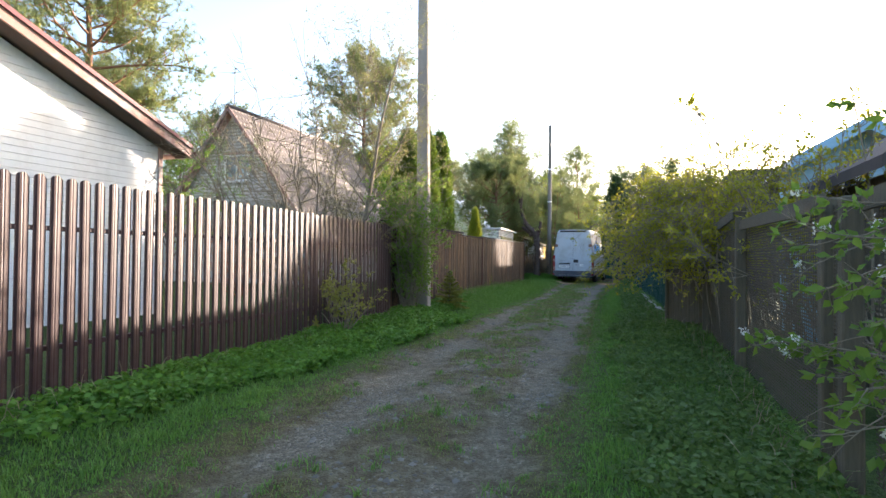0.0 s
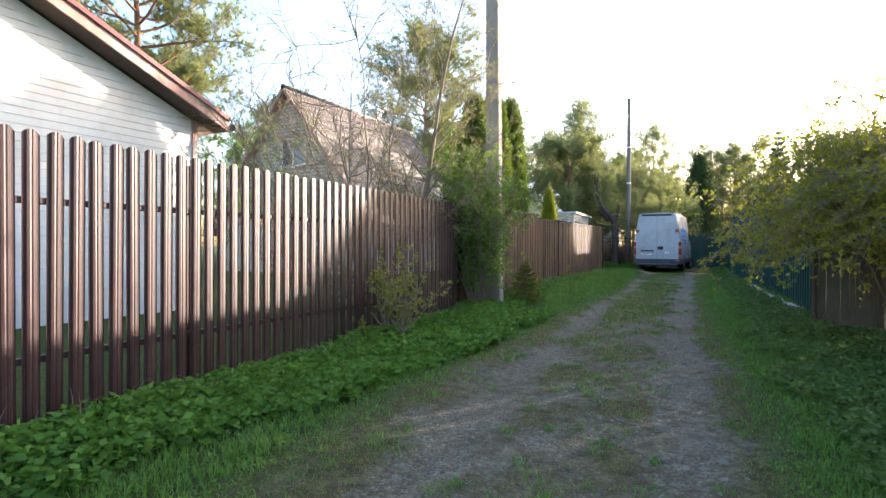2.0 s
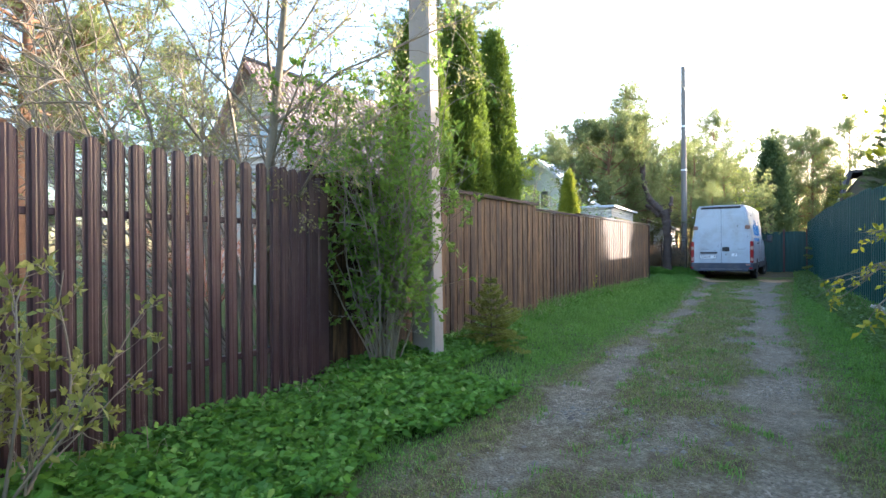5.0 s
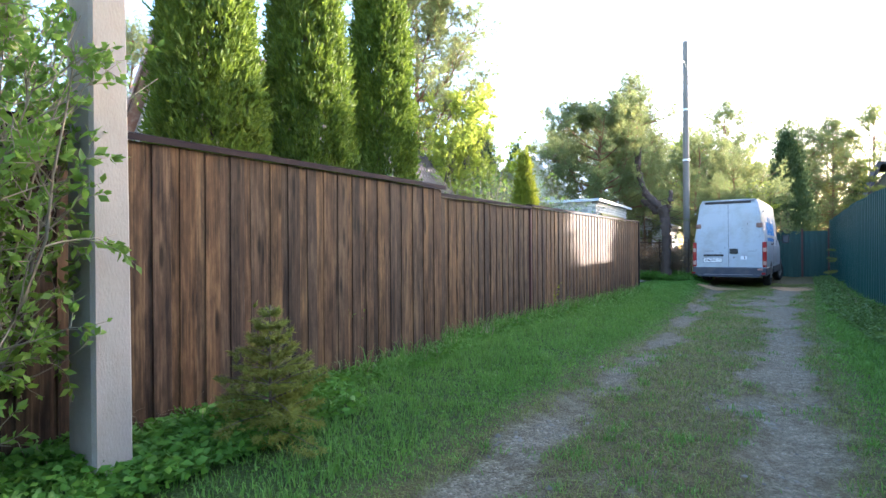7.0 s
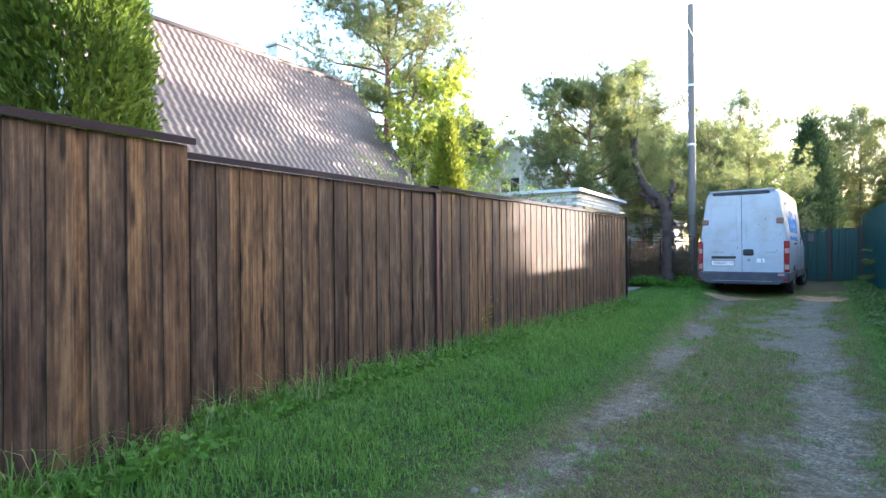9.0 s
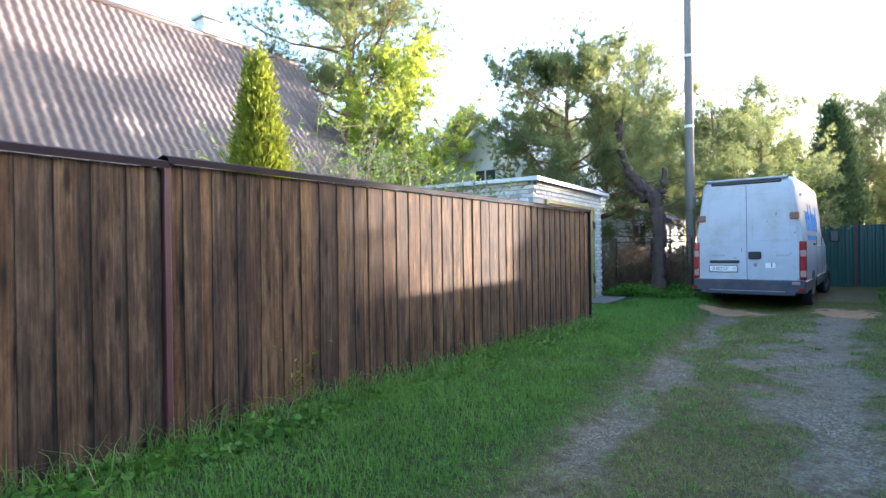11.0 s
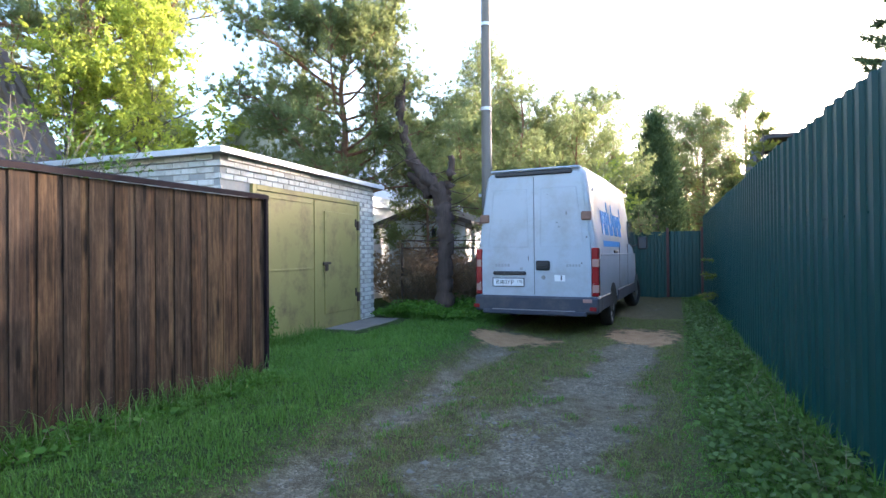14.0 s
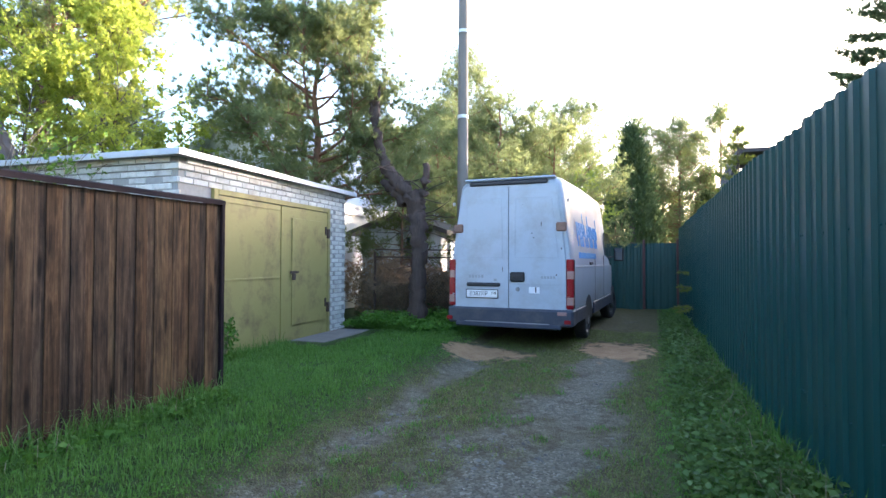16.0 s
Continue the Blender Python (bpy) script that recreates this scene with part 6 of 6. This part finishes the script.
# columnar thujas behind the plank fence
th = make_thuja(1, 4.0, 0.50, "tall dark green columnar thuja behind the plank fence", n=60000, size=0.058)
tagged(th, group="thujas behind the fence")
put(th, -4.50, 11.8, yaw=20)
again(th, -4.50, 12.82, 130, 1.0, 1.08)
t3 = make_thuja(2, 4.4, 0.46, "tall dark green columnar thuja behind the plank fence", n=56000, size=0.058)
tagged(t3, group="thujas behind the fence")
put(t3, -4.47, 13.85, yaw=10)
put(make_thuja(3, 2.66, 0.60, "small golden-green conical thuja behind the fence", "thuja_gold", 26000, 0.95, size=0.058), -4.74, 18.1)

# bush with bare stems beside the concrete pole, and the shrubs at the fence's foot
put(make_shrub(10, 2.75, 0.56, "tall young-leaved bush with bare stems at its foot", "bush_leaf", "twig", 44, 14, 26, 0.054, low=0.2, r0=0.012, wob=0.11, reach=0.75), -3.63, 9.97)
put(make_shrub(11, 1.15, 0.50, "sparse little shrub with yellow-green young leaves", "young_leaf", "twig", 20, 7, 14, 0.052, low=0.3, r0=0.009, reach=0.8), -3.38, 7.0)
put(make_spruce(12, 0.82, 0.42, "little self-sown spruce with bright tips", 9, 7, "spruce_sapling", "spruce_tip", 0.045, 0.05, 9, 0.012, 5.0, 1.0, 0.004), -3.28, 11.4)
# leafing saplings behind the picket fence
put(make_broadleaf(13, 5.5, 1.75, "slender half-bare tree with tiny spring leaves", "bud_leaf", 0.22, "twig", 30, 6, 0.030, "sapling", "tree", 0.06, 14, 6, 0.7), -4.45, 9.35)
put(make_shrub(14, 4.9, 2.6, "leaning many-stemmed sapling with pale spring buds", "bud_leaf", "twig", 18, 18, 9, 0.032, "sapling", "tree", 0.25, 0.024, 0.9, 6), -5.6, 9.9, yaw=40, tilt=(0, -14))
put(make_shrub(15, 2.5, 1.6, "dry red-brown hedge before the brick house", "dry_leaf", "twig_red", 34, 9, 12, 0.05, "hedge", "bush", 0.2, 0.012), -9.4, 12.0)
put(make_broadleaf(16, 4.4, 2.2, "round green garden tree", "bush_leaf", 0.2, "bark", 18, 10, 0.07, "garden_tree", "tree", 0.09), -13.2, 13.0)
# garden shrubs behind the long plank fence
sh = make_shrub(17, 3.2, 1.0, "garden shrub with pale stems and young leaves", "bush_leaf", "twig", 16, 9, 8, 0.055, low=0.3, r0=0.014)
tagged(sh, group="garden shrubs")
put(sh, -6.8, 20.2)
again(sh, -7.2, 21.6, 110, 1.1, 1.0)
sh2 = make_shrub(18, 2.9, 1.3, "rounded garden shrub in fresh green leaf", "bush_leaf", "twig", 22, 10, 14, 0.06, low=0.2)
tagged(sh2, group="garden shrubs")
put(sh2, -6.8, 23.0)
again(sh2, -8.2, 24.2, 60, 1.1)
put(make_shrub(19, 2.2, 1.2, "pale half-bare shrub behind the garage fence", "bud_leaf", "twig", 24, 9, 10, 0.045), -9.0, 27.8, z=0)

# pines and birches behind the houses
put(make_pine(21, 6.1, 2.3, 2.3, "spreading pine with dense dark needles behind the garage", 0.17, 22, n_limb=36, sub=14, tufts=14, trunk=0.15), -6.7, 29.05, yaw=30)
low_pine = make_pine(22, 5.3, 1.7, 2.0, "low young pine behind the broken trunk", 0.17, 12, n_limb=28, sub=11, tufts=13, trunk=0.08)
put(low_pine, -4.3, 33.4)
again(low_pine, -3.2, 35.6, 100, 1.0)
again(low_pine, -6.6, 35.4, 210, 1.0)
again(low_pine, -5.75, 30.75, 60, 0.64)
again(low_pine, -3.3, 31.2, 20, 0.62)
big = make_pine(23, 13.5, 4.5, 3.6, "tall Scots pine with an orange trunk", 0.26, 18, n_limb=52, sub=14, tufts=13, trunk=0.24)
put(big, -15.5, 29.5)
again(big, -15.0, 11.2, 75, 0.85)
again(big, -23.0, 27.0, 160, 0.75)
bi = make_broadleaf(24, 7.2, 2.6, "bright green young birch in the evening sun", "birch_leaf", 0.15, "bark", 30, 18, 0.10, "birch_tree", "birch tree", 0.11, 13, 5)
tagged(bi, group="birches")
put(bi, -12.6, 28.8)
again(bi, -12.4, 26.6, 80, 0.72)

# broken trunk by the wire fence
def dead_trunk():
    t = thing("broken_tree", "dead forked trunk with snapped tops", "tree", at=(-4.62, 29.15, 0))
    r = np.random.default_rng(31)

    def rugged(P, R, n, amp):
        """Resample a limb finely and give it knots and ridges."""
        P, R = np.array(P), np.array(R)
        f, k = np.linspace(0, 1, n), np.linspace(0, 1, len(P))
        Q = np.stack([np.interp(f, k, P[:, i]) for i in range(3)], 1) + r.normal(size=(n, 3)) * 0.012
        V, F = tube_data([(Q, np.interp(f, k, R) * (1 + amp * r.normal(size=n)))], 14)
        out = V - np.repeat(Q, 14, 0)
        a = np.tile(np.arange(14), n)
        V = V + out * (0.16 * np.sin(a * 2.7 + V[:, 2] * 3.0) + 0.10 * r.normal(size=len(V)))[:, None]
        return np_mesh("limb", V, F, M["bark_dead"], True)

    part("trunk", rugged([[-4.62, 29.15, -0.1], [-4.63, 29.15, 0.6], [-4.60, 29.16, 1.4], [-4.62, 29.15, 2.1], [-4.70, 29.15, 2.65]], [0.19, 0.145, 0.135, 0.14, 0.16], 40, 0.05), None, t, "cracked grey-brown trunk")
    part("limb", rugged([[-4.68, 29.15, 2.45], [-4.95, 29.12, 2.80], [-5.28, 29.1, 3.15], [-5.42, 29.08, 3.6], [-5.50, 29.05, 4.1], [-5.46, 29.05, 4.5]], [0.14, 0.12, 0.095, 0.085, 0.075, 0.055], 36, 0.09), None, t, "leaning broken limb")
    part("splinter", rugged([[-5.50, 29.06, 4.05], [-5.56, 29.04, 4.45], [-5.68, 29.03, 4.78]], [0.06, 0.05, 0.008], 12, 0.1), None, t, "splintered tip")
    part("splinter", rugged([[-5.46, 29.07, 4.35], [-5.40, 29.06, 4.8]], [0.05, 0.012], 10, 0.1), None, t, "splintered tip")
    part("stub", rugged([[-4.62, 29.15, 2.45], [-4.47, 29.14, 2.80], [-4.46, 29.13, 3.2]], [0.10, 0.08, 0.045], 14, 0.1), None, t)
    part("stub", rugged([[-4.85, 29.2, 2.45], [-5.15, 29.22, 2.75], [-5.45, 29.25, 2.95]], [0.13, 0.12, 0.05], 16, 0.1), None, t, "torn heavy limb")
    part("stub", rugged([[-5.44, 29.08, 3.75], [-5.75, 29.1, 3.80], [-6.0, 29.1, 3.80]], [0.06, 0.05, 0.04], 10, 0.08), None, t)
    lines = []
    for i in range(30):
        z = r.uniform(1.2, 3.4)
        p = np.array([-4.65 - max(0, z - 2.5) * 0.7, 29.14, z])
        lines.append(limb(p, (r.normal(), r.normal() * 0.6 - 0.2, 0.1), r.uniform(0.3, 1.0), 0.013, r, -0.05, 0.25, 5))
    part("deadwood", tubes("deadwood", lines, M["bark_dead"], 4), None, t)


dead_trunk()
br = make_shrub(33, 1.3, 0.9, "tangle of dry brown brushwood behind the wire fence", "brown_leaf", "twig", 70, 10, 13, 0.05, "brushwood", "bush", 0.1, 0.009)
put(br, -5.5, 30.3)
again(br, -4.7, 30.5, 120)
again(br, -6.2, 30.6, 220, 1.1)

put(make_shrub(34, 0.62, 0.16, "leafy green sprig at the gate's edge", "weed", "twig", 5, 6, 9, 0.06, "sprig", "weed", 0.1, 0.005, reach=0.8), -5.28, 24.82)

# end of the lane
put(make_broadleaf(41, 5.8, 1.5, "bright yellow-green young tree beyond the end fence", "birch_leaf", 0.08, "bark", 22, 14, 0.10, "young_maple", "tree", 0.07), -3.3, 46.5, z=0)
put(make_thuja(42, 8.2, 1.9, "dense dark conical spruce beyond the end fence", "spruce_needle", 14000, 0.62, "spruce_tree", 0.22), -1.6, 50, z=0)
lone = make_pine(43, 10.0, 5.0, 2.2, "lone pine with a bare trunk against the sky", 0.30, 10, n_limb=16, sub=6, tufts=7, trunk=0.14)
put(lone, 0.3, 60, z=0)
put(make_spruce(44, 5.4, 1.35, "young spruce with a long thin leader behind the green fence", 12, 7, "spruce_tree", "spruce_tip", 0.10, 0.05, 8, 0.04, 1.7, 0.80), 1.2, 32.6, z=0)
bs = make_spruce(45, 5.7, 1.25, "big dark spruce behind the green fence", 24, 8, "spruce_tree", "spruce_needle", 0.11, 0.08, 8, 0.09, 2.3, 1.0, 0.007)
put(bs, 1.95, 26.3, z=0)

# dense evergreens added unseen beyond the green fence to shade planks and gate
hedge = make_thuja(46, 5.4, 1.15, "dense dark evergreen added unseen beyond the green fence to block the sun", n=9000, cone=0.3, size=0.17)
tagged(hedge, group="garden evergreens")
put(hedge, 4.75, 39.7, z=0, sz=0.91)
for i, y in enumerate((41.2, 42.7, 44.3, 45.8, 47.3)):
    again(hedge, 4.75, y, 50 * i, 1.0, 0.91)
again(hedge, 6.2, 36.4, 200, 1.1, 1.05)

# woods beyond
wood_r = np.random.default_rng(77)
fp = [make_pine(51 + i, 13.0, 3.0 - i, 2.9, "Scots pine at the edge of the wood", 0.24, 13, n_limb=50, sub=18, tufts=9, trunk=0.2, loose=0.075) for i in range(3)]
fs_ = make_thuja(55, 11, 2.3, "dark spruce at the edge of the wood", "spruce_needle", 9000, 0.7, "spruce_tree", 0.34)
fb = make_broadleaf(56, 11, 3.0, "pale birch in new leaf at the edge of the wood", "birch_leaf", 0.25, "bark", 22, 9, 0.17, "birch_tree", "birch tree", 0.14, 8, 3)
firsts = {}
spots = []
for i in range(34):
    spots.append((-36 + i * 1.25 + wood_r.uniform(-0.8, 0.8), 57 + wood_r.uniform(-4, 5), "p" if wood_r.random() < 0.72 else ("s" if wood_r.random() < 0.5 else "b")))
for i in range(12):
    spots.append((-60 + i * 6 + wood_r.uniform(-2, 2), 72 + wood_r.uniform(-4, 8), "p" if wood_r.random() < 0.6 else ("s" if wood_r.random() < 0.5 else "b")))
for i in range(10):
    spots.append((-34 + wood_r.uniform(-5, 4), -10 + i * 7 + wood_r.uniform(-2, 2), "p"))
for i in range(8):
    spots.append((20 + wood_r.uniform(-2, 6), -12 + i * 6 + wood_r.uniform(-2, 2), "p" if i % 2 else "b"))
for i in range(8):
    spots.append((-24 + i * 6.5, -22 + wood_r.uniform(-3, 3), "p"))
for i, (x, y, k) in enumerate(spots):
    if k == "p":
        src = fp[i % 3]
    else:
        src = fs_ if k == "s" else fb
    s = wood_r.uniform(0.72, 1.08) * (0.8 if x > -6 else 1.0)
    if src.name not in firsts:
        firsts[src.name] = 1
        put(src, x, y, 0, wood_r.uniform(0, 360), s)
    else:
        again(src, x, y, wood_r.uniform(0, 360), s)
again(fp[0], -11.3, 52, 40, 1.08)
again(fp[1], -13.6, 53, 140, 0.9)
for src in (*fp, fs_, fb):
    if src.name not in firsts:
        put(src, -30, 60, 0)

# overhanging bush on the netting fence and the blossoming branches close by
def arching_bush():
    """Canes that rise behind the netting, lean over it and droop towards the lane."""
    r = np.random.default_rng(61)
    t = thing("overhanging_bush", "sprawling yellow-green bush arching over the fence end", "bush", at=(2.0, 9.4, 0))
    lines, P, D = [], [], []

    def sprig(q, d, length, leaves):
        Qp, Qr = limb(q, d, length, 0.0022, r, -0.03, 0.2, 3)
        lines.append((Qp, Qr))
        for _ in range(leaves):
            e, dd = along(Qp, r.uniform(0.1, 1.0))
            P.append(e)
            D.append(dd + r.normal(size=3) * 0.7)

    for i in range(150):
        low = i % 3 == 0
        base = np.array([r.uniform(1.75, 2.7), r.uniform(7.7, 10.9), 0.0])
        reach = r.uniform(0.2, 1.0) ** 0.8 * (2.0 if base[1] > 8.3 else 0.8)
        top = r.uniform(1.5, 2.1) if low else r.uniform(1.9, 2.75)
        aim = np.array([base[0] - reach, base[1] + r.uniform(-0.5, 0.5), max(0.95, top - reach * r.uniform(0.2, 0.85))])
        u = np.linspace(0, 1, 10)[:, None]
        knee = np.array([base[0] - reach * 0.25, base[1], top + 0.25])
        L = base * (1 - u) ** 2 + 2 * u * (1 - u) * knee * np.array([1, 1, 1.25]) + aim * u * u
        L = L + r.normal(size=L.shape) * 0.025
        lines.append((L, np.linspace(0.010, 0.003, 10)))
        for k in range(20):
            q, d = along(L, r.uniform(0.40, 1.0))
            Sp, Sr = limb(q, d * 0.5 + r.normal(size=3) * 0.6 + np.array([-0.2, 0, 0.1]), r.uniform(0.15, 0.50), 0.004, r, -0.10, 0.16, 4)
            lines.append((Sp, Sr))
            for _ in range(4):
                q2, d2 = along(Sp, r.uniform(0.2, 1.0))
                sprig(q2, d2 + r.normal(size=3) * 0.7, r.uniform(0.05, 0.12), 5)
    for i in range(7):
        base = np.array([r.uniform(1.2, 2.2), r.uniform(7.8, 9.8), 2.2])
        Lp, Lr = limb(base, (-0.55 + 0.9 * r.random(), 0.1, 1.1), r.uniform(0.7, 1.2), 0.006, r, -0.11 if i % 2 else 0.0, 0.05, 9)
        lines.append((Lp, Lr))
        for k in range(16):
            q, d = along(Lp, r.uniform(0.1, 1.0))
            sprig(q, d + r.normal(size=3) * 0.8, 0.05, 3)
    part("cane_thicket", tubes("cane_thicket", lines, M["twig"], 4), None, t, "brown arching canes")
    part("foliage", np_mesh("foliage", *leaf_data(np.array(P), np.array(D), 0.042 * r.uniform(0.5, 1.25, len(P)), 0.55, 0.3, r), M["gold_leaf"]), None, t)


arching_bush()
gold = put(make_shrub(61, 2.7, 1.0, "yellow-green bush behind the netting", "gold_leaf", "twig", 40, 13, 18, 0.048, low=0.5, r0=0.013, upright=0.75, wob=0.17, reach=0.75), 2.75, 7.3)
put(make_shrub(62, 3.05, 0.75, "tall bush in yellow-green young leaf behind the netting", "gold_leaf", "twig", 16, 12, 14, 0.050, low=0.4, r0=0.014, reach=0.5, wob=0.1), 2.75, 6.6)
put(make_shrub(63, 1.5, 0.5, "dark thicket pressed against the netting", "weed_dark", "twig", 16, 7, 8, 0.05, low=0.1), 2.55, 4.6)
put(make_shrub(66, 3.4, 0.7, "long upright shoots above the bush", "gold_leaf", "twig", 8, 12, 9, 0.05, low=0.35, r0=0.014, upright=1.2, wob=0.07, reach=0.25), 2.6, 5.6)


def blossom_branches():
    r = np.random.default_rng(64)
    t = thing("bird_cherry", "bird cherry branches with young leaves and white blossom", "bush", at=(2.0, 3.0, 0))
    lines, P, D, Q, E = [], [], [], [], []
    for i in range(30):
        base = np.array([2.0 + r.uniform(-0.1, 0.2), 2.2 + r.uniform(-0.4, 1.3), r.uniform(0.55, 1.5)])
        Lp, Lr = limb(base, (-1.0, -0.35 + 0.6 * r.random(), 0.05 + 0.25 * r.random()), r.uniform(0.35, 0.75), 0.006, r, -0.05, 0.14, 7)
        lines.append((Lp, Lr))
        for k in range(7):
            q, d = along(Lp, r.uniform(0.25, 1.0))
            Sp, Sr = limb(q, d + r.normal(size=3) * 0.6, r.uniform(0.06, 0.16), 0.0025, r, 0.03, 0.2, 3)
            lines.append((Sp, Sr))
            for _ in range(4):
                e, dd = along(Sp, r.uniform(0.2, 1))
                P.append(e)
                D.append(dd + r.normal(size=3) * 0.6 + np.array([0, 0, -0.2]))
            if r.random() < 0.10:
                for _ in range(22):
                    e, dd = along(Sp, 1.0)
                    Q.append(e + r.normal(size=3) * 0.012)
                    E.append(r.normal(size=3))
    part("branches", tubes("branches", lines, M["twig"], 4), None, t)
    part("leaves", np_mesh("leaves", *leaf_data(np.array(P), np.array(D), 0.06 * r.uniform(0.6, 1.3, len(P)), 0.55, 0.3, r), M["bush_leaf"]), None, t)
    part("blossom", np_mesh("blossom", *leaf_data(np.array(Q), np.array(E), 0.016, 0.8, 0.1, r), M["flower"]), None, t, "white blossom")


blossom_branches()
